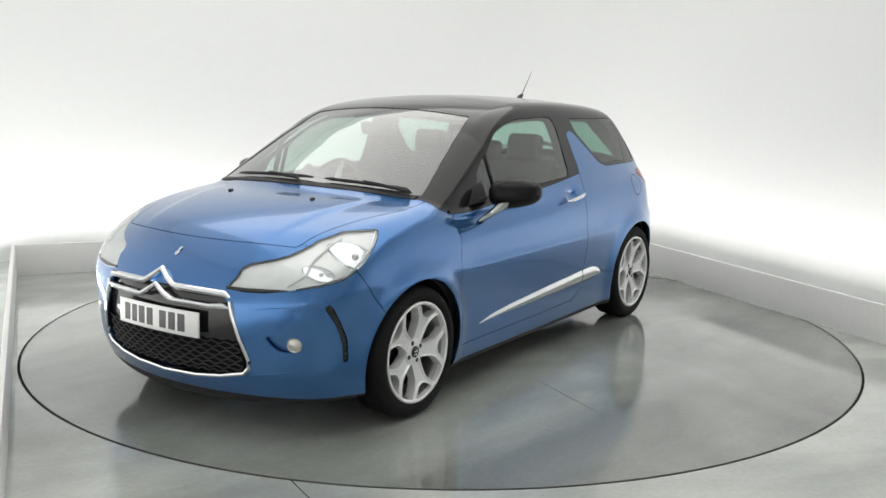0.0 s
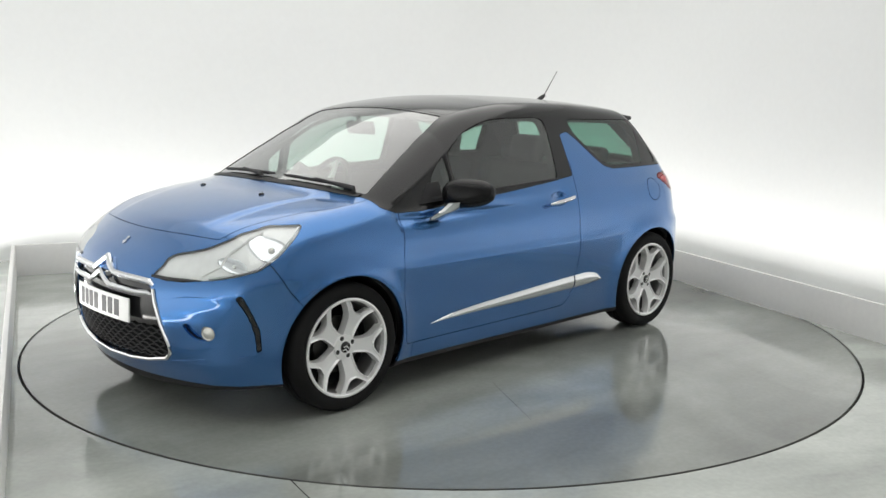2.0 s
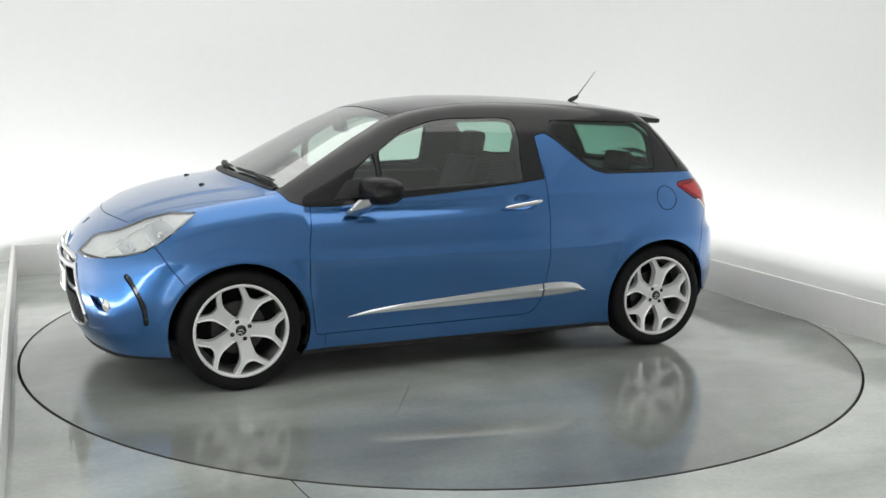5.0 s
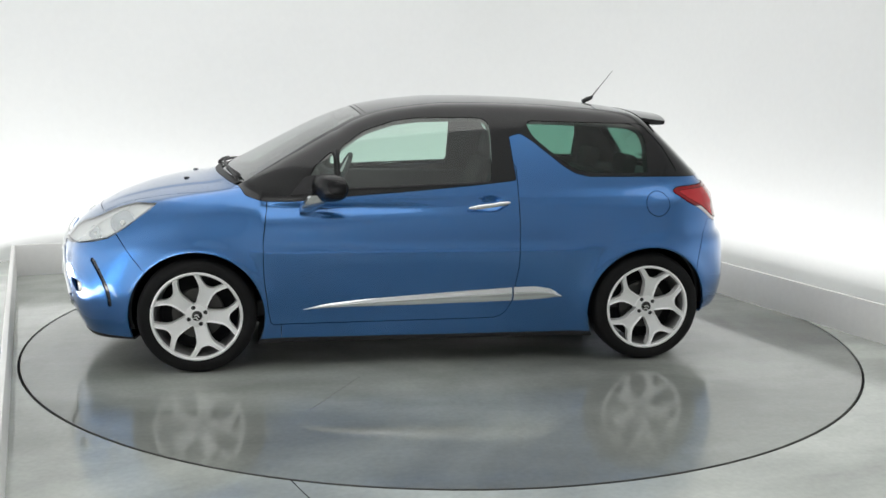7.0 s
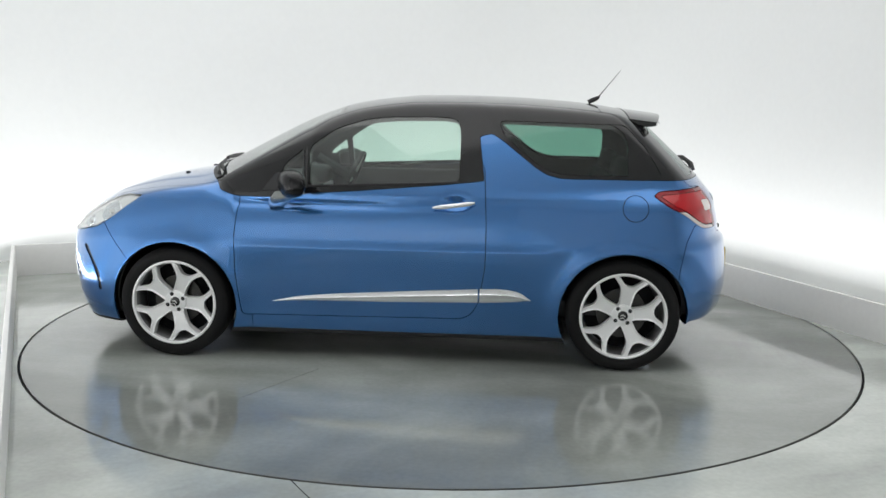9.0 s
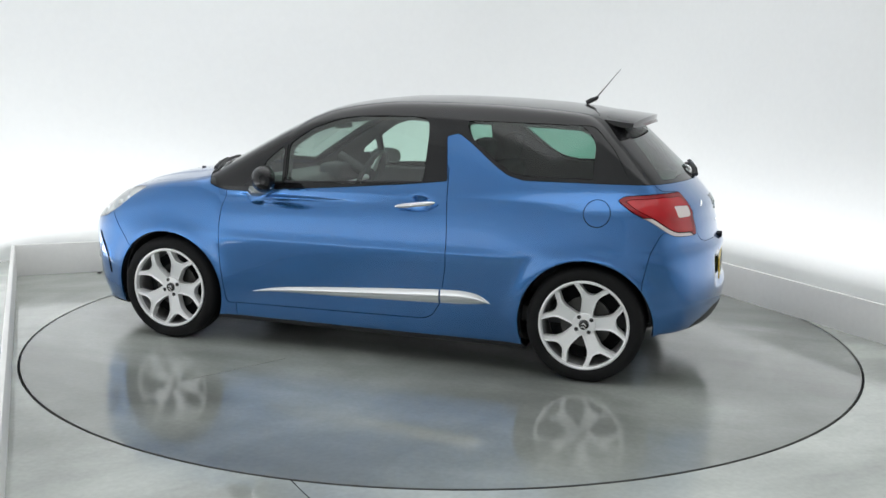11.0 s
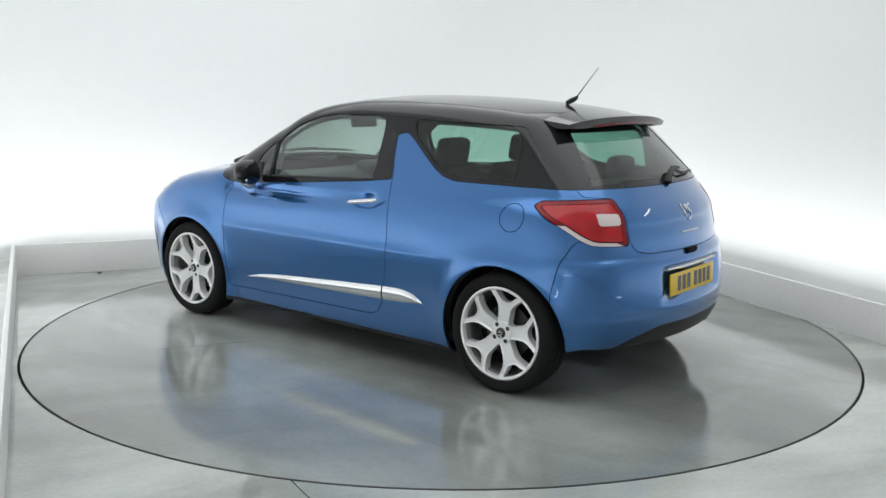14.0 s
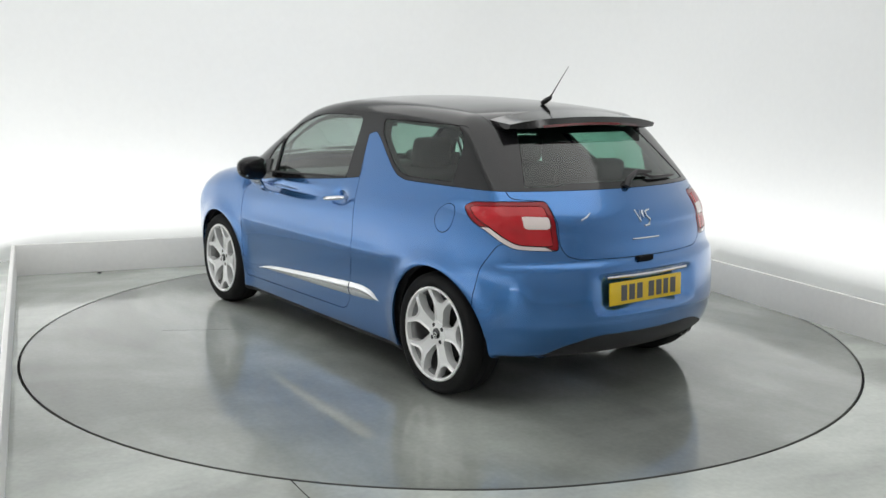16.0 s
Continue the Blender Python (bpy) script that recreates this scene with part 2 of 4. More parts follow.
# ---- the car: one smooth field for the bodywork ----
def curve(xs, ys):
    """A smooth curve through points that does not overshoot."""
    xs, ys = np.array(xs, float), np.array(ys, float)
    h = np.diff(xs)
    d = np.diff(ys) / h
    m = np.zeros(len(xs))
    m[0], m[-1] = d[0], d[-1]
    for i in range(1, len(xs) - 1):
        if d[i - 1] * d[i] > 0:
            w1, w2 = 2 * h[i] + h[i - 1], h[i] + 2 * h[i - 1]
            m[i] = (w1 + w2) / (w1 / d[i - 1] + w2 / d[i])

    def f(x):
        x = np.asarray(x, float)
        i = np.clip(np.searchsorted(xs, x) - 1, 0, len(h) - 1)
        t = (x - xs[i]) / h[i]
        inside = (2 * t**3 - 3 * t**2 + 1) * ys[i] + (t**3 - 2 * t**2 + t) * h[i] * m[i] + (-2 * t**3 + 3 * t**2) * ys[i + 1] + (t**3 - t**2) * h[i] * m[i + 1]
        return np.where(x < xs[0], ys[0] + (x - xs[0]) * m[0], np.where(x > xs[-1], ys[-1] + (x - xs[-1]) * m[-1], inside))
    return f


def smax(a, b, k):
    return np.maximum(a, b) + np.maximum(k - np.abs(a - b), 0) ** 2 / (4 * k)


def smin(a, b, k):
    return np.minimum(a, b) - np.maximum(k - np.abs(a - b), 0) ** 2 / (4 * k)


PLAN = curve([-2.0, -1.75, -1.5, -1.234, -0.8, -0.3, 0.3, 0.8, 1.234, 1.5, 1.7, 1.85, 2.1], [0.72, 0.79, 0.835, 0.855, 0.855, 0.856, 0.852, 0.848, 0.85, 0.835, 0.80, 0.755, 0.65])
SECTION = curve([0.1, 0.2, 0.35, 0.5, 0.62, 0.66, 0.70, 0.8, 0.9, 1.0, 1.1], [-0.07, -0.045, -0.025, -0.012, -0.002, 0.0, -0.004, -0.018, -0.036, -0.065, -0.11])
NOSE = curve([0.1, 0.2, 0.3, 0.4, 0.5, 0.6, 0.66, 0.72, 0.8], [1.90, 1.955, 2.0, 2.02, 2.03, 2.025, 2.01, 1.98, 1.90])
TAIL = curve([0.1, 0.25, 0.35, 0.45, 0.6, 0.68, 0.72, 0.8, 0.9, 1.0, 1.04, 1.15, 1.30, 1.5], [-1.78, -1.85, -1.895, -1.91, -1.90, -1.885, -1.855, -1.84, -1.805, -1.735, -1.70, -1.585, -1.42, -1.19])
DECK = curve([-2.0, -1.57, -0.87, -0.47, 0.2, 0.87, 1.0, 1.1, 1.213, 1.373, 1.515, 1.694, 1.80, 1.90, 2.0, 2.1], [0.98, 1.025, 1.02, 1.00, 0.955, 0.93, 0.985, 1.000, 0.988, 0.966, 0.937, 0.885, 0.842, 0.785, 0.70, 0.58])
ROOF = curve([-1.8, -1.53, -1.285, -1.11, -0.936, -0.589, -0.311, -0.103, 0.106, 0.279, 0.453, 0.628, 0.804, 1.159, 1.5], [1.30, 1.357, 1.393, 1.420, 1.437, 1.456, 1.461, 1.458, 1.440, 1.414, 1.368, 1.297, 1.208, 1.02, 0.84])
CABIN = curve([-1.8, -1.5, -1.2, -0.9, -0.5, 0.0, 0.5, 0.8, 1.0, 1.3], [0.66, 0.735, 0.777, 0.795, 0.805, 0.805, 0.795, 0.775, 0.75, 0.70])
WHEEL_X, WHEEL_Z, ARCH_R = 1.234, 0.300, 0.348


def field(X, Y, Z):
    Y = np.abs(Y)
    flare = 0
    for wx in (WHEEL_X, -WHEEL_X):
        r = np.hypot(X - wx, Z - WHEEL_Z)
        flare = flare + 0.018 * np.exp(-((r - ARCH_R) / 0.062) ** 2) * (Z > 0)
    side = Y - (PLAN(X) + SECTION(Z) + flare)
    front = (X - (NOSE(Z) - 0.35 * Y**2 - 0.06 * Y**4)) / np.sqrt(1 + (0.75 * Y) ** 2)
    rear = (TAIL(Z) + 0.30 * Y**2 + 0.16 * Y**4 - X) / np.sqrt(1.1 + (0.7 * Y) ** 2)
    top = (Z - (DECK(X + 0.10 * Y**2 * (X > 0.9)) - 0.055 * Y**2 - 0.05 * Y**4)) / 1.05
    back = np.clip((-1.42 - X) / 0.2, 0, 1)
    low = 0.138 + 0.125 * back * back * (3 - 2 * back) + 0.06 * (X > 1.4) * Y**2 - Z
    body = smax(smax(side, front, 0.14), rear, 0.13)
    body = smax(body, top, 0.10)
    body = smax(body, low, 0.03)
    gside = (Y - (CABIN(X) - 0.32 * (np.maximum(Z, 0.93) - 0.95) - 0.12 * (Z - 0.95) ** 2 * (Z > 0.95))) * 0.94
    bent = X + 0.27 * Y**2 * np.clip((X + 0.1) / 0.6, 0, 1) ** 2
    gtop = Z - (ROOF(bent) - 0.11 * Y**2)
    slope = (ROOF(bent + 0.01) - ROOF(bent - 0.01)) / 0.02
    gtop = gtop / np.sqrt(1 + slope**2)
    grear = rear
    cabin = smax(smax(gside, gtop, 0.075), grear, 0.06)
    cabin = smax(cabin, 0.88 - Z, 0.02)
    dent = 0.004 * np.exp(-(((X - 1.85) / 0.11) ** 2 + ((Y - 0.60) / 0.12) ** 2) ** 2 - ((Z - 0.455) / 0.075) ** 4)
    plate = 0.034 * np.exp(-((Y / 0.32) ** 8) - ((Z - 0.56) / 0.085) ** 8) * (X < -1.5)
    cup = 0.016 * np.exp(-(((X + 0.325) / 0.060) ** 2) - ((Z - 0.90) / 0.034) ** 2) * (Y > 0.6)
    sig = lambda t: 1 / (1 + np.exp(-np.clip(t, -40, 40)))
    ridge = 0.0035 * sig((Z - 0.858 - 0.024 * (0.5 - X)) / 0.006) * sig((0.72 - X) / 0.06) * sig((X + 0.30) / 0.06) * (Y > 0.6) * (Z < 0.95)
    step = 0.010 * sig((Z - 0.655) / 0.0055) * np.exp(-((np.maximum(Z - 0.665, 0)) / 0.10) ** 2) * sig((0.86 - X) / 0.05) * sig((X + 0.80) / 0.05) * (Y > 0.6)
    pocket = 0.003 * sig((0.603 - Z) / 0.008) * sig((Z - 0.335) / 0.010) * sig((X - (1.715 + 0.40 * np.clip(Z - 0.43, 0, 1))) / 0.010) * sig((Y - 0.50) / 0.02)
    hood = -0.007 * sig((0.40 + 0.17 * (1.75 - X) - Y) / 0.010) * sig((1.70 - X) / 0.05) * sig((X - 1.12) / 0.04) * (Z > 0.7)
    dent = dent + pocket + step + hood
    return smin(body, cabin, 0.03) + dent + plate + cup + ridge


def field_grad(P, e=1e-4):
    g = np.empty_like(P)
    for k in range(3):
        d = np.zeros(3)
        d[k] = e
        A, B = P + d, P - d
        g[:, k] = (field(A[:, 0], A[:, 1], A[:, 2]) - field(B[:, 0], B[:, 1], B[:, 2])) / (2 * e)
    return g


def onto(P, steps=5, level=0.0):
    """Moves points along the field's slope onto the skin."""
    for _ in range(steps):
        f = field(P[:, 0], P[:, 1], P[:, 2]) - level
        g = field_grad(P)
        P = P - f[:, None] * g / np.maximum((g * g).sum(1), 0.05)[:, None]
    return P


def skin(h=0.018):
    """Quads over the left half of the body (y >= 0)."""
    ax = np.arange(-2.0, 2.12, h)
    ay = np.arange(-0.5, 54) * h
    az = np.arange(0.10, 1.52, h)
    V = field(*np.meshgrid(ax, ay, az, indexing="ij"))
    S = V < 0
    corners = [(i, j, k) for i in (0, 1) for j in (0, 1) for k in (0, 1)]
    nx, ny, nz = (s - 1 for s in V.shape)
    cut = lambda A, c: A[c[0]:c[0] + nx, c[1]:c[1] + ny, c[2]:c[2] + nz]
    count = sum(cut(S, c).astype(int) for c in corners)
    cell = (count > 0) & (count < 8)
    idx = -np.ones(cell.shape, int)
    I, J, K = np.nonzero(cell)
    idx[I, J, K] = np.arange(len(I))
    acc, num = np.zeros((len(I), 3)), np.zeros(len(I))
    for a in corners:
        for ax_i in range(3):
            if a[ax_i]:
                continue
            b = list(a)
            b[ax_i] = 1
            va, vb = V[I + a[0], J + a[1], K + a[2]], V[I + b[0], J + b[1], K + b[2]]
            on = (va < 0) != (vb < 0)
            t = np.where(on, va / np.where(on, va - vb, 1), 0)
            p = np.stack([I + a[0], J + a[1], K + a[2]], 1).astype(float)
            p[:, ax_i] += t
            acc += p * on[:, None]
            num += on
    P = acc / num[:, None] * h + np.array([ax[0], ay[0], az[0]])
    P[J == 0, 1] = 0
    P = onto(P, 6)
    P[J == 0, 1] = 0
    quads = []
    for axis in range(3):
        u, w = [(1, 2), (2, 0), (0, 1)][axis]
        lo = [slice(None)] * 3
        hi = [slice(None)] * 3
        lo[axis], hi[axis] = slice(0, -1), slice(1, None)
        ch = S[tuple(lo)] != S[tuple(hi)]
        E = np.argwhere(ch)
        for e in E:
            if min(e[u], e[w]) < 1:
                continue
            q = []
            for du, dw in ((-1, -1), (0, -1), (0, 0), (-1, 0)):
                c = e.copy()
                c[u] += du
                c[w] += dw
                if c[0] >= nx or c[1] >= ny or c[2] >= nz:
                    break
                q.append(idx[tuple(c)])
            if len(q) == 4 and min(q) >= 0:
                quads.append(q if S[tuple(e)] else q[::-1])
    return P, quads


def poly_sdf(poly):
    """Signed distance to a closed outline, negative inside."""
    A = np.array(poly, float)
    B = np.roll(A, -1, 0)

    def f(a, b):
        p = np.stack([np.asarray(a, float), np.asarray(b, float)], 1)
        best, odd = np.full(len(p), 1e9), np.zeros(len(p), bool)
        for s, e in zip(A, B):
            d = e - s
            w = p - s
            t = np.clip((w @ d) / max(d @ d, 1e-12), 0, 1)
            best = np.minimum(best, np.hypot(*(w - t[:, None] * d).T))
            up = (s[1] > p[:, 1]) != (e[1] > p[:, 1])
            with np.errstate(divide="ignore", invalid="ignore"):
                xx = s[0] + (p[:, 1] - s[1]) / (e[1] - s[1]) * d[0] if e[1] != s[1] else np.full(len(p), -1e9)
            odd ^= up & (p[:, 0] < xx)
        return np.where(odd, -best, best)
    return f


def side_region(poly, r=0.02, y_from=0.3):
    f = poly_sdf(rounded(poly, r))
    return lambda x, y, z: np.maximum(f(x, z), (y_from - y))


FIN = [(1.7, 0.84), (1.02, 0.952), (0.955, 0.926), (0.885, 0.903), (0.72, 0.903), (0.478, 0.929), (0.2, 0.950), (-0.25, 0.990), (-0.468, 1.015), (-0.437, 1.25), (-0.505, 1.265),
       (-0.567, 1.226), (-0.735, 1.095), (-0.80, 1.055), (-0.88, 1.035), (-1.5, 1.033), (-2.4, 1.035), (-2.4, 1.8), (1.7, 1.8)]
fin_f = poly_sdf(rounded(FIN, 0.012))
gate_f = poly_sdf(rounded([(-0.4, 0.715), (0.40, 0.722), (0.475, 0.74), (0.507, 0.79), (0.503, 0.87), (0.512, 0.99), (0.66, 1.0), (0.675, 1.2), (-0.4, 1.2)], 0.02))
grille_f = poly_sdf(rounded([(-0.6, 0.652), (0.352, 0.645), (0.393, 0.60), (0.466, 0.36), (0.435, 0.302), (0.19, 0.264), (-0.6, 0.25)], 0.03))
lamp_f = poly_sdf(rounded([(-1.368, 0.955), (-1.401, 0.977), (-1.574, 0.990), (-1.95, 0.985), (-1.95, 0.768), (-1.723, 0.770), (-1.655, 0.779), (-1.61, 0.808), (-1.54, 0.857), (-1.458, 0.895)], 0.02))
fog_f = poly_sdf(rounded([(0.540, 0.478), (0.665, 0.472), (0.675, 0.44), (0.655, 0.408), (0.600, 0.412), (0.565, 0.435)], 0.012))
clear_f = poly_sdf(rounded([(0.538, 0.866), (0.655, 0.868), (0.652, 0.928), (0.534, 0.922)], 0.008))
VALANCE = curve([0, 0.30, 0.50, 0.63, 0.86], [0.362, 0.362, 0.320, 0.248, 0.12])

REGIONS = [  # name, cut from, outline (negative inside)
    ("hole", ("body",), lambda x, y, z: np.maximum(np.minimum(np.hypot(x - WHEEL_X, z - WHEEL_Z), np.hypot(x + WHEEL_X, z - WHEEL_Z)) - ARCH_R, 0.3 - y)),
    ("upper", ("body",), lambda x, y, z: np.maximum(fin_f(x, z), x - (1.172 - 0.33 * y**2))),
    ("windscreen", ("upper",), lambda x, y, z: np.maximum(np.maximum(y - (0.520 + 0.235 * (x - 0.331)), 0.385 - 0.1 * y**2 - x), x - (1.142 - 0.33 * y**2))),
    ("door_glass", ("upper",), side_region([(0.478, 0.972), (0.487, 1.178), (0.355, 1.272), (0.188, 1.327), (0.065, 1.343), (-0.243, 1.347), (-0.322, 1.335), (-0.334, 1.26), (-0.334, 1.008), (0.054, 0.980)], 0.03, 0.5)),
    ("quarter_light", ("upper",), side_region([(0.675, 0.962), (0.618, 1.085), (0.520, 1.168), (0.507, 0.968)], 0.015, 0.5)),
    ("rear_side_glass", ("upper",), side_region([(-0.535, 1.334), (-0.570, 1.252), (-0.735, 1.118), (-0.81, 1.073), (-0.89, 1.055), (-1.42, 1.053), (-1.335, 1.20), (-1.22, 1.322)], 0.03, 0.4)),
    ("blind_glass", ("rear_side_glass",), lambda x, y, z: np.maximum(x + 1.235 - 0.10 * np.clip((z - 1.19) / 0.14, 0, 1) ** 3 + 0.0 * y, x + 1.0)),
    ("rear_glass", ("upper",), lambda x, y, z: np.maximum(np.maximum(y - (0.575 - 0.55 * (z - 1.05)), 1.050 + 0.014 / (1 + np.exp((y - 0.40) / 0.012)) - z), np.maximum(z - 1.328, x + 1.15))),
    ("roof_panel", ("upper",), lambda x, y, z: np.maximum(np.maximum(y - 0.560 + 0.03 * (x + 0.4) ** 2, x - (0.362 - 0.1 * y**2)), np.maximum(-1.30 - x, 1.32 - z))),
    ("headlamp", ("body",), side_region([(1.945, 0.680), (1.890, 0.741), (1.858, 0.762), (1.784, 0.790), (1.647, 0.856), (1.538, 0.888), (1.422, 0.893), (1.515, 0.822), (1.584, 0.770), (1.672, 0.716), (1.771, 0.690), (1.847, 0.674), (1.952, 0.662)], 0.012, 0.30)),
    ("grille_well", ("body",), lambda x, y, z: np.maximum(grille_f(y, z), 1.75 - x)),
    ("running_light", ("body",), side_region([(1.776, 0.610), (1.748, 0.612), (1.706, 0.520), (1.677, 0.455), (1.666, 0.358), (1.684, 0.350), (1.694, 0.433), (1.727, 0.524)], 0.008)),
    ("fog_recess", ("body",), lambda x, y, z: np.maximum(fog_f(y, z), 1.6 - x)),
    ("door", ("body",), side_region([(0.872, 1.1), (0.868, 0.87), (0.889, 0.69), (0.886, 0.50), (0.863, 0.314), (0.853, 0.248), (-0.36, 0.262), (-0.41, 0.285), (-0.453, 0.355), (-0.484, 0.558), (-0.485, 0.774), (-0.469, 1.1)], 0.02)),
    ("bonnet", ("body",), lambda x, y, z: np.maximum(np.maximum(x - (1.812 - 0.30 * y**2), y - np.clip(0.56 + 0.30 * (1.68 - x), 0.50, 0.705)), np.maximum(0.70 - z, 0.95 - x))),
    ("tailgate", ("body",), lambda x, y, z: np.maximum(gate_f(y, z), x + 1.3)),
    ("tail_lamp", ("body",), lambda x, y, z: np.maximum(np.maximum(lamp_f(x, z), 0.512 - y), x + 1.2)),
    ("tail_clear", ("tail_lamp",), lambda x, y, z: clear_f(y, z)),
    ("tail_deep", ("tail_lamp",), lambda x, y, z: np.maximum(np.maximum(lamp_f(x, z) + 0.022, 0.540 - y), x + 1.3)),
    ("tail_band", ("tail_lamp", "tail_deep"), lambda x, y, z: np.maximum(-0.018 - lamp_f(x, z), z - np.minimum(0.872, 0.80 + 0.5 * (y - 0.60)))),
    ("fuel_flap", ("body",), lambda x, y, z: np.maximum(np.hypot(x + 1.275, z - 0.888) - 0.068, 0.4 - y)),
    ("front_lip", ("body",), lambda x, y, z: np.maximum(z - 0.192, 1.5 - x)),
    ("front_bumper", ("body",), side_region([(2.4, -0.2), (1.40, -0.2), (1.47, 0.52), (1.55, 0.62), (1.62, 0.73), (1.66, 0.78), (1.78, 0.95), (2.4, 0.95)], 0.02, -1)),
    ("valance", ("body",), lambda x, y, z: np.maximum(z - VALANCE(y), x + 1.5)),
    ("rear_bumper", ("body",), side_region([(-2.4, -0.2), (-1.50, -0.2), (-1.52, 0.55), (-1.55, 0.70), (-1.60, 0.80), (-2.4, 0.80)], 0.02, -1)),
    ("sill_trim", ("body",), lambda x, y, z: np.maximum(z - 0.170, np.abs(x) - 1.0)),
    ("front_wing", ("body",), lambda x, y, z: 0.80 - x + 0 * y),
]


def build_skin():
    P, Q = skin()
    bm = bmesh.new()
    vs = [bm.verts.new(p) for p in P]
    lay = bm.faces.layers.int.new("region")
    for q in Q:
        bm.faces.new([vs[i] for i in q])
    names = ["body"] + [r[0] for r in REGIONS]
    for n_id, (name, src, g) in enumerate(REGIONS, 1):
        bm.verts.ensure_lookup_table()
        bm.verts.index_update()
        C = np.array([v.co[:] for v in bm.verts])
        S = g(C[:, 0], C[:, 1], C[:, 2])
        S = np.where(np.abs(S) < 2e-4, 2e-4, S)
        ids = {names.index(s) for s in src}
        val = {v: S[v.index] for v in bm.verts}
        faces = [f for f in bm.faces if f[lay] in ids]
        mixed = [f for f in faces if min(val[v] for v in f.verts) < 0 < max(val[v] for v in f.verts)]
        edges = {e for f in mixed for e in f.edges if val[e.verts[0]] * val[e.verts[1]] < 0}
        for e in edges:
            a, b = e.verts
            t = val[a] / (val[a] - val[b])
            _, nv = bmesh.utils.edge_split(e, a, min(max(t, 0.02), 0.98))
            val[nv] = 0.0
        work = list(mixed)
        while work:
            f = work.pop()
            zero = [v for v in f.verts if val[v] == 0.0]
            if len(zero) < 2 or not (min(val[v] for v in f.verts) < 0 < max(val[v] for v in f.verts)):
                continue
            order = list(f.verts)
            i, j = order.index(zero[0]), order.index(zero[1])
            if (j - i) in (1, len(order) - 1):
                continue
            nf, _ = bmesh.utils.face_split(f, zero[0], zero[1])
            work += [f, nf]
        for f in [f for f in bm.faces if f[lay] in ids]:
            if sum(val.get(v, 0.0) for v in f.verts) < 0:
                f[lay] = n_id
    co = onto(np.array([v.co[:] for v in bm.verts]), 2)
    flat = np.array([abs(v.co.y) < 1e-6 for v in bm.verts])
    co[flat, 1] = 0
    nrm = field_grad(co)
    nrm /= np.maximum(np.linalg.norm(nrm, axis=1), 1e-6)[:, None]
    nrm[flat, 1] = 0
    bm.verts.index_update()
    faces = {}
    for f in bm.faces:
        faces.setdefault(names[f[lay]], []).append([v.index for v in f.verts])
    bm.free()
    return co, nrm, faces


SKIN_CO, SKIN_N, SKIN_F = build_skin()


def panel_mesh(names, offset=0.0, gap=0.002, depth=0.014, side=0, flange=True):
    """A panel cut from the skin, with turned-in edges. side: 1 left, -1 right, 0 both halves joined."""
    fs = [f for n in names for f in SKIN_F.get(n, [])]
    used = sorted({i for f in fs for i in f})
    ix = {o: k for k, o in enumerate(used)}
    co, nr = SKIN_CO[used].copy(), SKIN_N[used].copy()
    fs = [[ix[i] for i in f] for f in fs]
    seen = {}
    for f in fs:
        for a, b in zip(f, f[1:] + f[:1]):
            seen[(a, b)] = f
    rim = [(a, b) for (a, b) in seen if (b, a) not in seen and not (abs(co[a, 1]) < 1e-6 and abs(co[b, 1]) < 1e-6)]
    inward = np.zeros_like(co)
    for a, b in rim:
        d = co[b] - co[a]
        w = np.cross(nr[a], d)
        mid = co[seen[(a, b)]].mean(0) - co[a]
        w = w / max(np.linalg.norm(w), 1e-9)
        w = w if w @ mid > 0 else -w
        inward[a] += w
        inward[b] += w
    ln = np.linalg.norm(inward, axis=1)
    edge = ln > 1e-6
    inward[edge] /= ln[edge][:, None]
    flat = np.abs(co[:, 1]) < 1e-6
    co += inward * gap + nr * offset
    co[flat, 1] = 0
    V, N, F = [list(co)], [list(nr)], [tuple(f) for f in fs]
    if flange and rim:
        es = [i for i in range(len(co)) if edge[i]]
        k0 = len(co)
        top = {i: k0 + k for k, i in enumerate(es)}
        bot = {i: k0 + len(es) + k for k, i in enumerate(es)}
        low = co[es] - nr[es] * depth
        low[flat[es], 1] = 0
        V += [list(co[es]), list(low)]
        N += [list(-inward[es]), list(-inward[es])]
        F += [(top[b], top[a], bot[a], bot[b]) for a, b in rim]
    V, N = np.array([v for g in V for v in g]), np.array([v for g in N for v in g])
    flip = np.array([1, -1, 1])
    if side < 0:
        V, N, F = V * flip, N * flip, [f[::-1] for f in F]
    elif side == 0:
        mid = np.abs(V[:, 1]) < 1e-6
        other = np.where(mid, np.arange(len(V)), len(V) + np.cumsum(~mid) - 1)
        F = F + [tuple(int(other[i]) for i in f[::-1]) for f in F]
        V, N = np.concatenate([V, V[~mid] * flip]), np.concatenate([N, N[~mid] * flip])
    return V, N, F


def panel(name, regions, mat, parent, label="", side=0, **kw):
    V, N, F = panel_mesh(regions, side=side, **kw)
    me = bpy.data.meshes.new(name)
    me.from_pydata([tuple(v) for v in V], [], F)
    me.materials.append(mat)
    me.shade_smooth()
    me.normals_split_custom_set_from_vertices([tuple(n) for n in N])
    ob = new(name, me)
    ob.parent = parent
    return tagged(ob, label) if label else ob


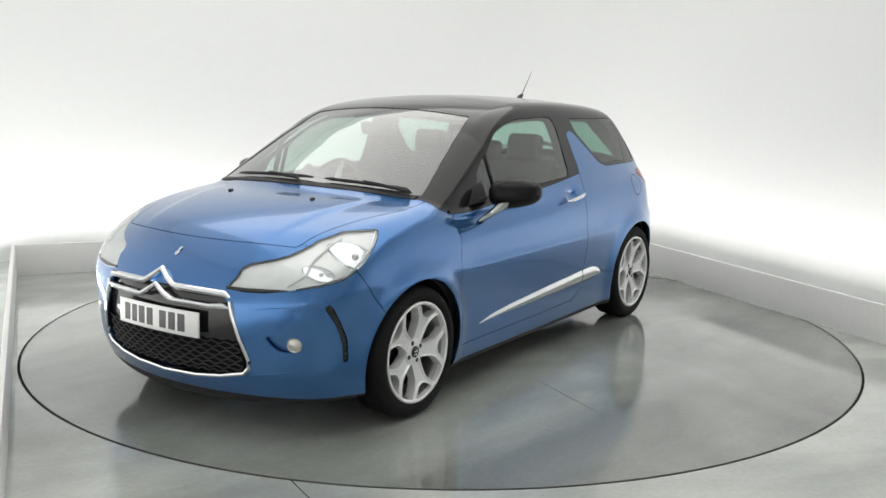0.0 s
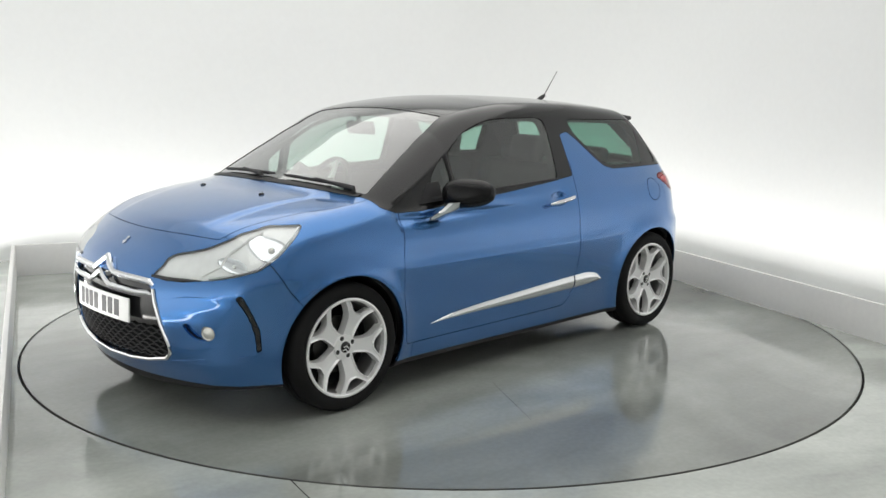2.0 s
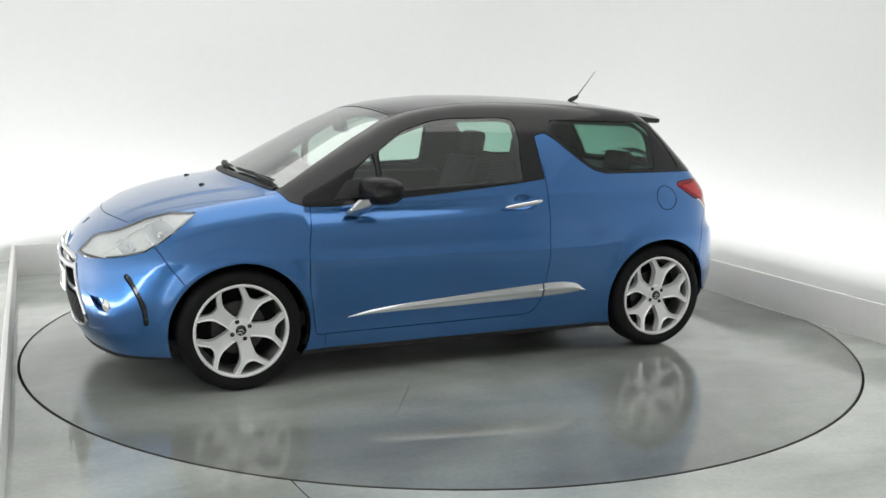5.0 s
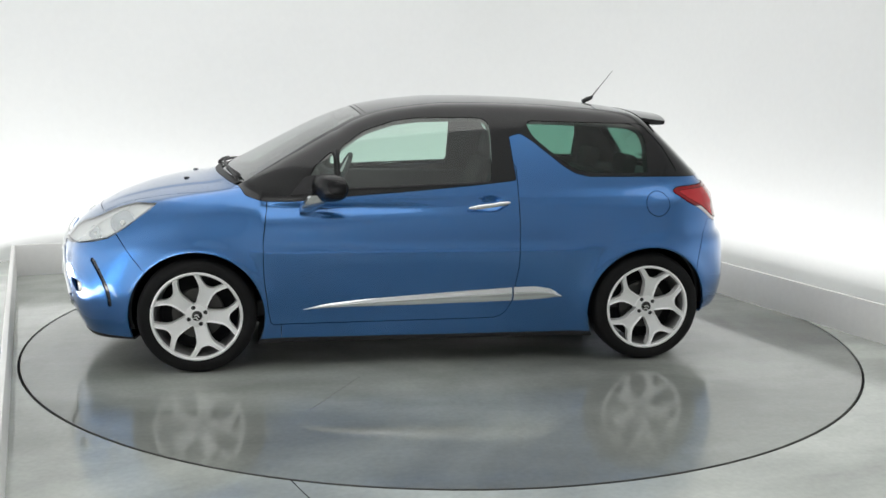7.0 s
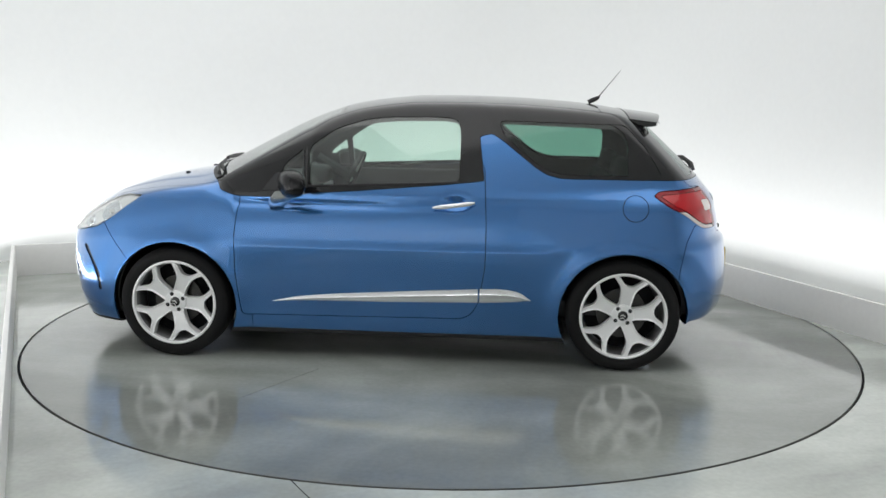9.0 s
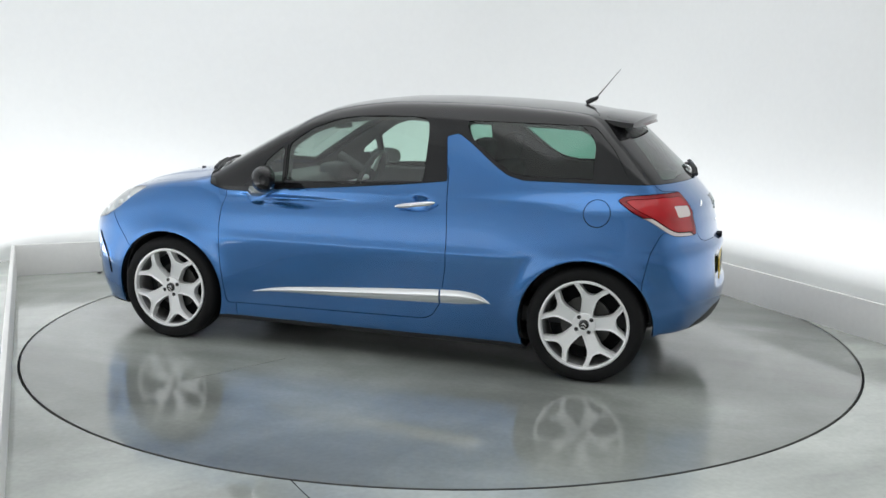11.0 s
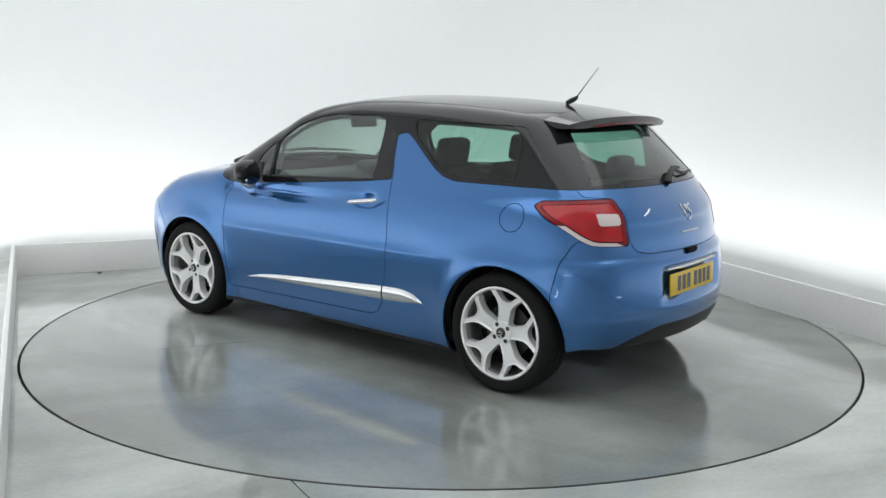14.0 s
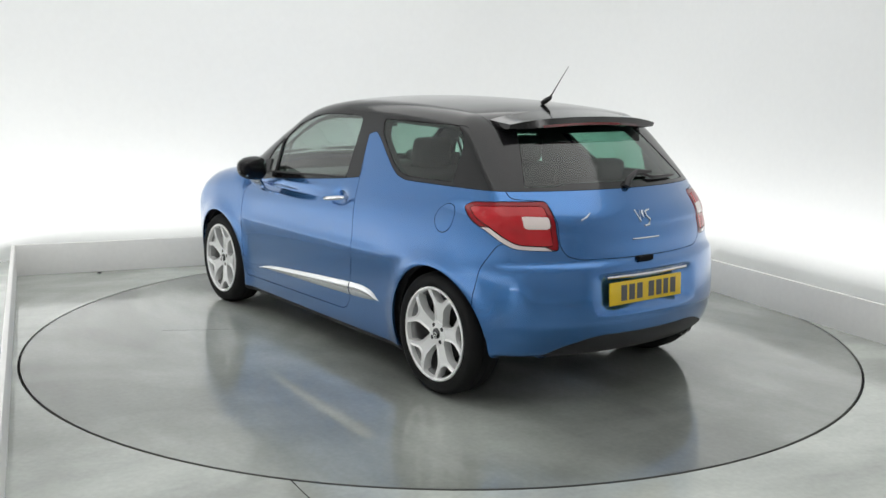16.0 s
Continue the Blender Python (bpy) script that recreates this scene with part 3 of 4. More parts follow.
def glass(name, tint, gloss=0.02, base=0.08, falloff=3.2):
    m = bpy.data.materials.new(name)
    m.use_nodes = True
    nt = m.node_tree
    nt.nodes.remove(nt.nodes["Principled BSDF"])
    t, g, mix, lw, pw, ad = (nt.nodes.new(k) for k in ("ShaderNodeBsdfTransparent", "ShaderNodeBsdfGlossy", "ShaderNodeMixShader", "ShaderNodeLayerWeight", "ShaderNodeMath", "ShaderNodeMath"))
    t.inputs[0].default_value = (*tint, 1)
    g.inputs["Roughness"].default_value = gloss
    lw.inputs["Blend"].default_value = 0.5
    pw.operation, pw.inputs[1].default_value = "POWER", falloff
    ad.operation, ad.inputs[1].default_value, ad.inputs[2].default_value = "MULTIPLY_ADD", 0.85, base
    nt.links.new(lw.outputs["Facing"], pw.inputs[0])
    nt.links.new(pw.outputs[0], ad.inputs[0])
    nt.links.new(ad.outputs[0], mix.inputs[0])
    nt.links.new(t.outputs[0], mix.inputs[1])
    nt.links.new(g.outputs[0], mix.inputs[2])
    nt.links.new(mix.outputs[0], nt.nodes["Material Output"].inputs[0])
    return m


M_GLASS = glass("green_tinted_glass", (0.73, 0.88, 0.81), base=0.13)
M_SCREEN = glass("windscreen_glass", (0.76, 0.89, 0.83), base=0.12, falloff=1.9)
M_GLASS_DARK = glass("dark_tinted_glass", (0.36, 0.57, 0.49), base=0.06)
M_LENS = glass("clear_lamp_lens", (0.93, 0.95, 0.96))
M_RED = material("red_lamp_plastic", (0.25, 0.005, 0.010), 0.08, coat=0.2, spec=0.4)
M_BRIGHT_RED = material("bright_red_lamp_plastic", (0.45, 0.008, 0.014), 0.10, coat=0.2, var=0.25, var_scale=14)
M_BRAKE = material("dark_red_lamp", (0.10, 0.003, 0.006), 0.15)
M_CLEAR_RED = material("milky_lamp_plastic", (0.78, 0.68, 0.66), 0.15, coat=1.0)
M_LAMP_BED = material("lamp_reflector", (0.84, 0.84, 0.82), 0.28, 0.35, var=0.10, var_scale=25)
M_SEAT = material("dark_grey_seat_cloth", (0.05, 0.052, 0.055), 0.85, var=0.15, grain=0.3, grain_scale=250, bump=0.2)
M_TRIM = material("dark_cabin_plastic", (0.045, 0.047, 0.048), 0.6, var=0.1, grain=0.2, grain_scale=200, bump=0.15)
M_SHELL = material("dark_inner_shell", (0.04, 0.042, 0.042), 0.8)

CAR = tagged(new("car"), "blue metallic three-door hatchback with a black roof and silver wheels", "car")

# outer panels
panel("bonnet", ["bonnet"], M_PAINT, CAR, "blue metallic bonnet")
panel("front_bumper", ["front_bumper"], M_PAINT, CAR)
panel("front_lip", ["front_lip"], M_BLACK, CAR, "black plastic front lip", gap=0.0)
panel("rear_bumper", ["rear_bumper"], M_PAINT, CAR)
panel("valance", ["valance"], M_BLACK, CAR, "black plastic rear valance", gap=0.001)
panel("tailgate", ["tailgate"], M_PAINT, CAR)
panel("cabin_frame", ["upper"], M_ROOF, CAR, "gloss black pillars and roof rails", gap=0.001)
panel("roof", ["roof_panel"], M_ROOF, CAR, "gloss black roof panel", gap=0.0015)
panel("windscreen", ["windscreen"], M_SCREEN, CAR, "green-tinted windscreen", offset=-0.003, depth=0.005).visible_shadow = False
REAR_GLASS = panel("rear_window", ["rear_glass"], M_GLASS_DARK, CAR, "dark tinted tailgate window", offset=-0.003, depth=0.005)
DOORS = {}
for s in (1, -1):
    panel("front_wing", ["front_wing"], M_PAINT, CAR, side=s)
    DOORS[s] = panel("door", ["door"], M_PAINT, CAR, side=s)
    panel("rear_quarter", ["body"], M_PAINT, CAR, "blue rear quarter with a shark-fin pillar", side=s)
    panel("sill_trim", ["sill_trim"], M_BLACK, CAR, "black plastic sill", side=s, gap=0.0)
    panel("fuel_flap", ["fuel_flap"], M_PAINT, CAR, side=s) if s > 0 else panel("fuel_flap_blank", ["fuel_flap"], M_PAINT, CAR, side=s, gap=0.0)
    panel("door_window", ["door_glass"], M_GLASS, CAR, "lightly tinted door window", side=s, offset=-0.004, depth=0.005).visible_shadow = False
    panel("quarter_light", ["quarter_light"], M_GLASS, CAR, "small fixed corner window", side=s, offset=-0.004, depth=0.005).visible_shadow = False
    panel("rear_side_window", ["rear_side_glass"], M_GLASS_DARK, CAR, "dark tinted rear side window", side=s, offset=-0.003, depth=0.005)
    panel("blind_window", ["blind_glass"], M_ROOF, CAR, "black-backed end of the rear side window", side=s, offset=-0.003, gap=0.0, depth=0.005)
    head = panel("headlamp", ["headlamp"], M_LENS, CAR, "clear headlamp with silver reflectors", side=s, gap=0.0005, depth=0.008)
    head.visible_shadow = False
    panel("reflector_bed", ["headlamp"], M_LAMP_BED, head, side=s, offset=-0.012, gap=0.0005, depth=-0.010)
    tail = panel("tail_lamp", ["tail_lamp"], M_RED, CAR, "red tail lamp with clear inserts", side=s, offset=0.002, gap=0.004, depth=0.02)
    panel("clear_insert", ["tail_clear"], M_CLEAR_RED, tail, side=s, offset=0.001, gap=0.001)
    panel("inner_lens", ["tail_deep"], M_BRIGHT_RED, tail, "brighter red inner lens", side=s, offset=0.002, gap=0.0)
    panel("lower_band", ["tail_band"], M_CLEAR_RED, tail, side=s, offset=0.001, gap=0.001)
    panel("running_light", ["running_light"], M_GLOSS, CAR, "black daytime light strip", side=s, offset=-0.006)
    panel("fog_recess", ["fog_recess"], M_PAINT, CAR, "blue fog lamp recess", side=s, offset=-0.022, flange=False, gap=0.0)
well = panel("grille", ["grille_well"], M_GLOSS, CAR, "black grille with chrome surround", offset=-0.022, flange=False, gap=0.0)
panel("inner_shell", ["body", "front_wing", "door", "bonnet", "tailgate", "front_bumper", "rear_bumper", "upper", "blind_glass", "sill_trim", "fuel_flap", "tail_clear", "tail_deep", "tail_band", "headlamp", "tail_lamp", "running_light", "fog_recess", "front_lip", "valance", "roof_panel", "grille_well"], M_SHELL, CAR,
      "dark inner bodyshell", offset=-0.055, gap=0.0, flange=False)


# ---- fittings laid on the skin ----
@functools.lru_cache(maxsize=None)
def meet_ray(o, d, reach):
    """First meeting of a ray with the car's skin."""
    o, d = np.array(o, float), np.array(d, float)
    s = np.arange(0, reach, 0.012)
    p = o + s[:, None] * d
    f = field(p[:, 0], p[:, 1], p[:, 2])
    i = int(np.argmax(f < 0))
    a, b = f[i - 1], f[i]
    q = o + (s[i - 1] + 0.012 * a / (a - b)) * d
    n = field_grad(q[None])[0]
    return Vector(q), Vector(n / np.linalg.norm(n))


def meet(o, d, reach=3.0):
    q, n = meet_ray(tuple(o), tuple(d), reach)
    return q.copy(), n.copy()


def from_side(x, z, lift=0.0):
    q, n = meet((x, 1.3, z), (0, -1, 0))
    return q + n * lift


def from_front(y, z, lift=0.0):
    q, n = meet((2.4, y, z), (-1, 0, 0))
    return q + n * lift


def from_back(y, z, lift=0.0):
    q, n = meet((-2.4, y, z), (1, 0, 0))
    return q + n * lift


def from_top(x, y, lift=0.0):
    q, n = meet((x, y, 2.0), (0, 0, -1))
    return q + n * lift


MIRROR_Y = Matrix.Diagonal((1, -1, 1, 1))


def flip_side(bm):
    bmesh.ops.transform(bm, matrix=MIRROR_Y, verts=bm.verts)
    bmesh.ops.reverse_faces(bm, faces=bm.faces)


def add_sweep(bm, pts, widths, w_dir, h, n=6):
    """A half-round moulding along points: width along w_dir, height h outward."""
    rings = []
    for i, (p, nrm) in enumerate(pts):
        d = (pts[min(i + 1, len(pts) - 1)][0] - pts[max(i - 1, 0)][0]).normalized()
        side = nrm.cross(d).normalized()
        rings.append([bm.verts.new(p + side * widths[i] * math.cos(math.pi * k / n) + nrm * (h * math.sin(math.pi * k / n) - 0.002)) for k in range(n + 1)])
    for a, b in zip(rings, rings[1:]):
        for k in range(n):
            bm.faces.new((a[k], a[k + 1], b[k + 1], b[k]))
    bm.faces.new(rings[0])
    bm.faces.new(rings[-1][::-1])


def grid_patch(bm, rows):
    vs = [[bm.verts.new(p) for p in r] for r in rows]
    for a, b in zip(vs, vs[1:]):
        for i in range(len(a) - 1):
            bm.faces.new((a[i], a[i + 1], b[i + 1], b[i]))


# side mouldings, in two lengths
STRIP_TOP = curve([-0.735, -0.66, -0.566, -0.26, 0.045, 0.536, 0.684], [0.378, 0.424, 0.438, 0.424, 0.404, 0.362, 0.331])
STRIP_LOW = curve([-0.735, -0.568, -0.26, 0.045, 0.536, 0.684], [0.374, 0.360, 0.351, 0.344, 0.334, 0.326])


def side_moulding(x0, x1, s):
    bm = bmesh.new()
    rows = []
    for i in range(29):
        x = x0 + (x1 - x0) * i / 28
        t, l = float(STRIP_TOP(x)), float(STRIP_LOW(x))
        lift = [0.0, 0.007, 0.011, 0.012, 0.010, 0.006, 0.0]
        rows.append([from_side(x, l + (t - l) * k / 6, lift[k] * min(1, (t - l) / 0.03) - 0.001) for k in range(7)])
    grid_patch(bm, rows)
    if s < 0:
        flip_side(bm)
    return bm


# ---- wheels ----
def wheel_mesh_rim():
    bm = bmesh.new()
    add_lathe(bm, [(0.220, -0.014), (0.222, 0.002), (0.229, 0.007), (0.2365, 0.004), (0.2365, -0.014), (0.220, -0.022)], 60, closed=True)
    return bm


def spoke_mesh():
    """One broad spoke that forks towards the rim, its face sunk between raised edges."""
    half = [(0.030, 36), (0.060, 34), (0.074, 26), (0.105, 19.0), (0.138, 16.0), (0.165, 17.5), (0.196, 21.5), (0.226, 25.5), (0.226, 18.5), (0.206, 15.0), (0.184, 11.0), (0.170, 6.5), (0.166, 0)]
    ring = [(r, 90 - a) for r, a in half] + [(r, 90 + a) for r, a in half[-2::-1]]
    b2 = bmesh.new()
    top, bot = [], []
    for r, a in ring:
        c, s = math.cos(radians(a)), math.sin(radians(a))
        dish = -0.030 * max(0.0, 1 - r / 0.22)
        top.append(b2.verts.new((r * c, dish, r * s)))
        bot.append(b2.verts.new((r * c * 0.985, dish - 0.045, r * s * 0.985)))
    m, k = len(ring), len(half)
    for i in range(m - 1):
        b2.faces.new((top[i], top[i + 1], bot[i + 1], bot[i]))
    L, R = top[:k], ([top[k - 1]] + top[k:])[::-1]
    face = []
    for S in (L, R):
        out, inn = [S[4], S[5], S[6], S[7]], [S[11], S[10], S[9], S[8]]
        for i in range(3):
            face.append(b2.faces.new((out[i], out[i + 1], inn[i + 1], inn[i])))
        face.append(b2.faces.new((S[4], S[11], S[12])))
    for i in range(4):
        face.append(b2.faces.new((L[i], L[i + 1], R[i + 1], R[i])))
    face.append(b2.faces.new((L[4], L[12], R[4])))
    bmesh.ops.recalc_face_normals(b2, faces=b2.faces)
    bmesh.ops.inset_region(b2, faces=face, thickness=0.0022, depth=0.0, use_boundary=True, use_even_offset=True)
    bmesh.ops.inset_region(b2, faces=face, thickness=0.0065, depth=-0.0075, use_boundary=True, use_even_offset=True)
    return b2


def build_wheel(x, s):
    m = pose(x, 0.838 * s, 0.306) @ (Matrix.Identity(4) if s > 0 else pose(0, 0, 0, 0, 0, 180)) @ pose(0, 0, 0, 0, (-22 if x > 0 else -10) * s, 0)
    rim = part("wheel", wheel_mesh_rim(), M_ALLOY, CAR, "silver five-spoke alloy wheel", angle=40)
    rim.matrix_local = m
    first = part("spoke", spoke_mesh(), M_ALLOY, rim, "broad forked silver spoke", angle=40)
    for k in range(1, 5):
        other = new("spoke", first.data)
        other.parent = rim
        other.matrix_local = pose(0, 0, 0, 0, 72 * k, 0)
    bm = bmesh.new()
    add_lathe(bm, [(0.0005, -0.019), (0.036, -0.019), (0.058, -0.021), (0.062, -0.030), (0.062, -0.07), (0.0005, -0.07)], 40)
    part("hub", bm, M_ALLOY, rim, "silver wheel hub")
    bm = bmesh.new()
    add_lathe(bm, [(0.2355, -0.004), (0.243, 0.004), (0.262, 0.008), (0.280, 0.006), (0.294, -0.002), (0.303, -0.016), (0.3065, -0.035), (0.3075, -0.06), (0.303, -0.062), (0.303, -0.068), (0.3078, -0.07), (0.308, -0.10), (0.303, -0.102), (0.303, -0.108), (0.3078, -0.11), (0.3072, -0.14), (0.302, -0.17), (0.285, -0.192), (0.255, -0.195), (0.236, -0.18)], 72, closed=True)
    part("tyre", bm, M_RUBBER, rim, "black low-profile tyre")
    bm = bmesh.new()
    add_lathe(bm, [(0.0005, -0.010), (0.020, -0.011), (0.026, -0.014), (0.028, -0.024), (0.0005, -0.024)], 32)
    part("centre_cap", bm, M_GLOSS, rim, "black centre cap")
    bm = bmesh.new()
    for k in (-1, 1):
        add_prism(bm, [(-0.014, -0.008 + 0.008 * k), (0, 0.002 + 0.008 * k), (0.014, -0.008 + 0.008 * k), (0.014, -0.012 + 0.008 * k), (0, -0.002 + 0.008 * k), (-0.014, -0.012 + 0.008 * k)], lambda a, b, d: (a, d, b), -0.012, -0.008)
    part("cap_badge", bm, M_ALLOY, rim, "small silver badge")
    for k in range(4):
        bm = bmesh.new()
        a = radians(45 + 90 * k)
        add_lathe(bm, [(0.0005, -0.019), (0.008, -0.018), (0.0115, -0.020), (0.0115, -0.034)], 14, Matrix.Translation((0.046 * math.cos(a), 0, 0.046 * math.sin(a))))
        part("wheel_bolt", bm, M_BLACK, rim, "dark wheel bolt")
    bm = bmesh.new()
    add_lathe(bm, [(0.2355, -0.014), (0.220, -0.03), (0.214, -0.06), (0.214, -0.16), (0.232, -0.175), (0.2395, -0.18), (0.226, -0.185), (0.205, -0.165), (0.209, -0.06), (0.218, -0.03)], 60, closed=True)
    part("rim_barrel", bm, M_BARREL, rim, "grey inner rim barrel")
    bm = bmesh.new()
    add_lathe(bm, [(0.05, -0.085), (0.135, -0.085), (0.135, -0.105), (0.05, -0.105)], 40, closed=True)
    part("brake_disc", bm, M_DISC, rim, "grey steel brake disc")
    bm = bmesh.new()
    add_lathe(bm, [(0.0005, -0.120), (0.200, -0.120), (0.200, -0.130), (0.0005, -0.130)], 40)
    part("backplate", bm, M_DARK, rim)


for wx in (WHEEL_X, -WHEEL_X):
    for s in (1, -1):
        build_wheel(wx, s)
        bm = bmesh.new()
        R, arc = ARCH_R + 0.004, [radians(-10 + (198 if wx > 0 else 188) * i / 30) for i in range(31)]
        rows = [[Vector((wx + R * math.cos(a), y, WHEEL_Z + R * math.sin(a))) for a in arc] for y in (0.80, 0.70, 0.42)]
        rows.append([Vector((wx + 0.03 * math.cos(a), 0.42, WHEEL_Z + 0.03 * math.sin(a))) for a in arc])
        grid_patch(bm, rows)
        if s < 0:
            flip_side(bm)
        part("wheel_arch_liner", bm, M_DARK, CAR, "dark wheel arch liner")
bm = bmesh.new()
add_box(bm, -0.86, 0.86, -0.70, 0.70, 0.165, 0.30)
add_box(bm, 0.8, 1.75, -0.40, 0.40, 0.18, 0.40)
add_box(bm, -1.70, -0.8, -0.40, 0.40, 0.26, 0.42)
part("underbody", bm, M_DARK, CAR, "dark underbody", False)

# ---- sides ----
for s in (1, -1):
    part("side_moulding", side_moulding(-0.448, 0.684, s), M_CHROME, DOORS[s], "polished chrome moulding")
    part("side_moulding", side_moulding(-0.735, -0.458, s), M_CHROME, CAR, "polished chrome moulding end")
    # handle
    bm = bmesh.new()
    pts = []
    for i in range(13):
        x = -0.198 - 0.222 * i / 12
        z = 0.872 + 0.030 * i / 12
        y = 0.848 + 0.020 * math.sin(math.pi * min(1, max(0, i / 12))) ** 0.5
        pts.append((x, y * s, z))
    add_tube(bm, pts, [0.005, 0.009, 0.011] + [0.012] * 7 + [0.012, 0.010, 0.005], 10)
    bmesh.ops.scale(bm, vec=(1, 0.7, 1), space=Matrix.Translation((0, -0.86 * s, 0)), verts=bm.verts)
    part("door_handle", bm, M_CHROME, DOORS[s], "chrome door handle")
    # mirror
    bm = bmesh.new()
    bmesh.ops.create_uvsphere(bm, u_segments=28, v_segments=16, radius=1)
    for v in bm.verts:
        x, y, z = v.co
        e = lambda t, p: math.copysign(abs(t) ** p, t)
        x, y, z = e(x, 0.85), e(y, 0.8), e(z, 0.8)
        x = x * (0.062 if x > 0 else 0.050)
        yy = y * 0.124
        taper = 1 - 0.22 * (y + 1) / 2
        v.co = (0.590 + x * 1.25 - 0.050 * (y + 1), (0.930 + yy * 0.95), 0.990 + z * 0.082 * taper + 0.006 * y)
    if s < 0:
        flip_side(bm)
    mir = part("door_mirror", bm, M_MIRROR_CAP, CAR, "gloss black door mirror on a chrome foot")
    bm = bmesh.new()
    add_box(bm, -0.003, 0.003, -0.085, 0.085, -0.042, 0.042, pose(0.497, 0.925, 0.990, 0, 0, 22))
    bevel_all(bm, 0.0025)
    if s < 0:
        flip_side(bm)
    part("mirror_glass", bm, M_CHROME, mir, "mirror glass")
    bm = bmesh.new()
    rings = []
    for (x, y, z), w, h in (((0.660, 0.805, 0.850), 0.040, 0.024), ((0.645, 0.835, 0.876), 0.056, 0.030), ((0.615, 0.872, 0.906), 0.066, 0.036), ((0.585, 0.900, 0.945), 0.068, 0.036)):
        rings.append([Vector((x + w * math.cos(2 * math.pi * k / 10), y + h * math.sin(2 * math.pi * k / 10), z + 0.006 * math.sin(2 * math.pi * k / 10))) for k in range(11)])
    grid_patch(bm, rings)
    bmesh.ops.remove_doubles(bm, verts=bm.verts, dist=1e-5)
    if s < 0:
        flip_side(bm)
    part("mirror_foot", bm, M_CHROME, mir, "chrome mirror foot")
    # dark sail behind the mirror
    bm = bmesh.new()
    pts = [from_side(x, z, 0.004) for x, z in ((0.745, 0.935), (0.585, 0.945), (0.595, 1.04), (0.67, 1.03))]
    vs = [bm.verts.new(p) for p in pts] + [bm.verts.new(p + Vector((0, -0.012, 0))) for p in pts]
    for f in ((0, 1, 2, 3), (7, 6, 5, 4), (0, 4, 5, 1), (1, 5, 6, 2), (2, 6, 7, 3), (3, 7, 4, 0)):
        bm.faces.new([vs[i] for i in f])
    if s < 0:
        flip_side(bm)
    part("mirror_sail", bm, M_BLACK, mir)
    # window divider bar
    bm = bmesh.new()
    add_tube(bm, [from_side(0.494, 0.955, 0.001), from_side(0.499, 1.07, 0.001), from_side(0.505, 1.17, 0.001)], 0.008, 6)
    if s < 0:
        flip_side(bm)
    part("window_bar", bm, M_GLOSS, DOORS[s])
    # rubber along the foot of the door window
    bm = bmesh.new()
    add_tube(bm, [from_side(x, 0.968 + (0.478 - x) * 0.045, 0.001) for x in np.linspace(0.66, -0.33, 14)], 0.006, 6)
    if s < 0:
        flip_side(bm)
    part("window_seal", bm, M_BLACK, DOORS[s], "black window seal")

# ---- front ----
frame_bm = bmesh.new()
outline = [(0.395, 0.615), (0.408, 0.56), (0.438, 0.46), (0.466, 0.365), (0.462, 0.330), (0.435, 0.303), (0.32, 0.279), (0.19, 0.265), (0.0, 0.258)]
right = [from_front(y, z, 0.002) for y, z in outline]
pts = right + [Vector((p.x, -p.y, p.z)) for p in right[-2::-1]]
add_tube(frame_bm, pts, 0.0095, 8)
part("grille_surround", frame_bm, M_CHROME, well, "chrome surround")
for peak, flat, end, r in ((0.700, 0.648, 0.634, 0.0150), (0.640, 0.594, 0.592, 0.0125)):
    bm = bmesh.new()
    left = [(0.0, peak, 0.018), (0.05, (peak + flat) / 2 - 0.004, 0.012), (0.092, flat, 0.006), (0.12, flat - 0.002, 0.004), (0.20, flat - 0.003, 0.003), (0.30, flat - 0.005, 0.002), (0.365, (flat + end) / 2, 0.001), (0.392, end - 0.006, 0.0)]
    q = [from_front(y, z, l) for y, z, l in left]
    add_tube(bm, [Vector((p.x, -p.y, p.z)) for p in q[:0:-1]] + q, [0.006] + [r] * (2 * len(q) - 3) + [0.006], 8)
    part("chevron_bar", bm, M_CHROME, well, "chrome chevron bar")
for k in range(8):
    bm = bmesh.new()
    z0 = 0.292 + 0.0195 * k
    span = 0.425 + 0.0 * k if z0 > 0.31 else 0.36
    pts = []
    n = 26
    for i in range(n + 1):
        y = -span + 2 * span * i / n
        z = z0 + (0.006 if (i + k) % 2 else -0.006)
        base = from_front(abs(y), z, -0.012)
        pts.append(Vector((base.x, y, base.z)))
    add_tube(bm, pts, 0.0038, 5)
    part("grille_slat", bm, M_BLACK, well, "black plastic mesh bar")

# near-black sheet added in place of the shade deep behind the lower mesh
bm = bmesh.new()
grid_patch(bm, [[from_front(abs(y), z, -0.018) * 1.0 if y >= 0 else Vector((from_front(-y, z, -0.018).x, y, z)) for y in np.linspace(-0.44 + 0.25 * max(0, 0.31 - z) * 10 * 0.3, 0.44 - 0.25 * max(0, 0.31 - z) * 10 * 0.3, 21)] for z in (0.285, 0.33, 0.38, 0.435)])
part("mesh_shade", bm, M_DARK, well, "dark sheet standing in for the shade behind the mesh")
for s in (1, -1):
    for path in ([from_front(0.50, 0.585, 0.0), from_front(0.56, 0.598, 0.0), from_front(0.63, 0.604, 0.0), from_side(1.775, 0.606, 0.0)],
                 [from_side(1.676, 0.352, 0.0), from_side(1.74, 0.338, 0.0), from_front(0.62, 0.322, 0.0), from_front(0.54, 0.308, 0.0), from_front(0.46, 0.296, 0.0)]):
        bm = bmesh.new()
        add_tube(bm, path, [0.001] + [0.0025] * (len(path) - 2) + [0.002], 6)
        if s < 0:
            flip_side(bm)
        part("bumper_crease", bm, M_PAINT, CAR)


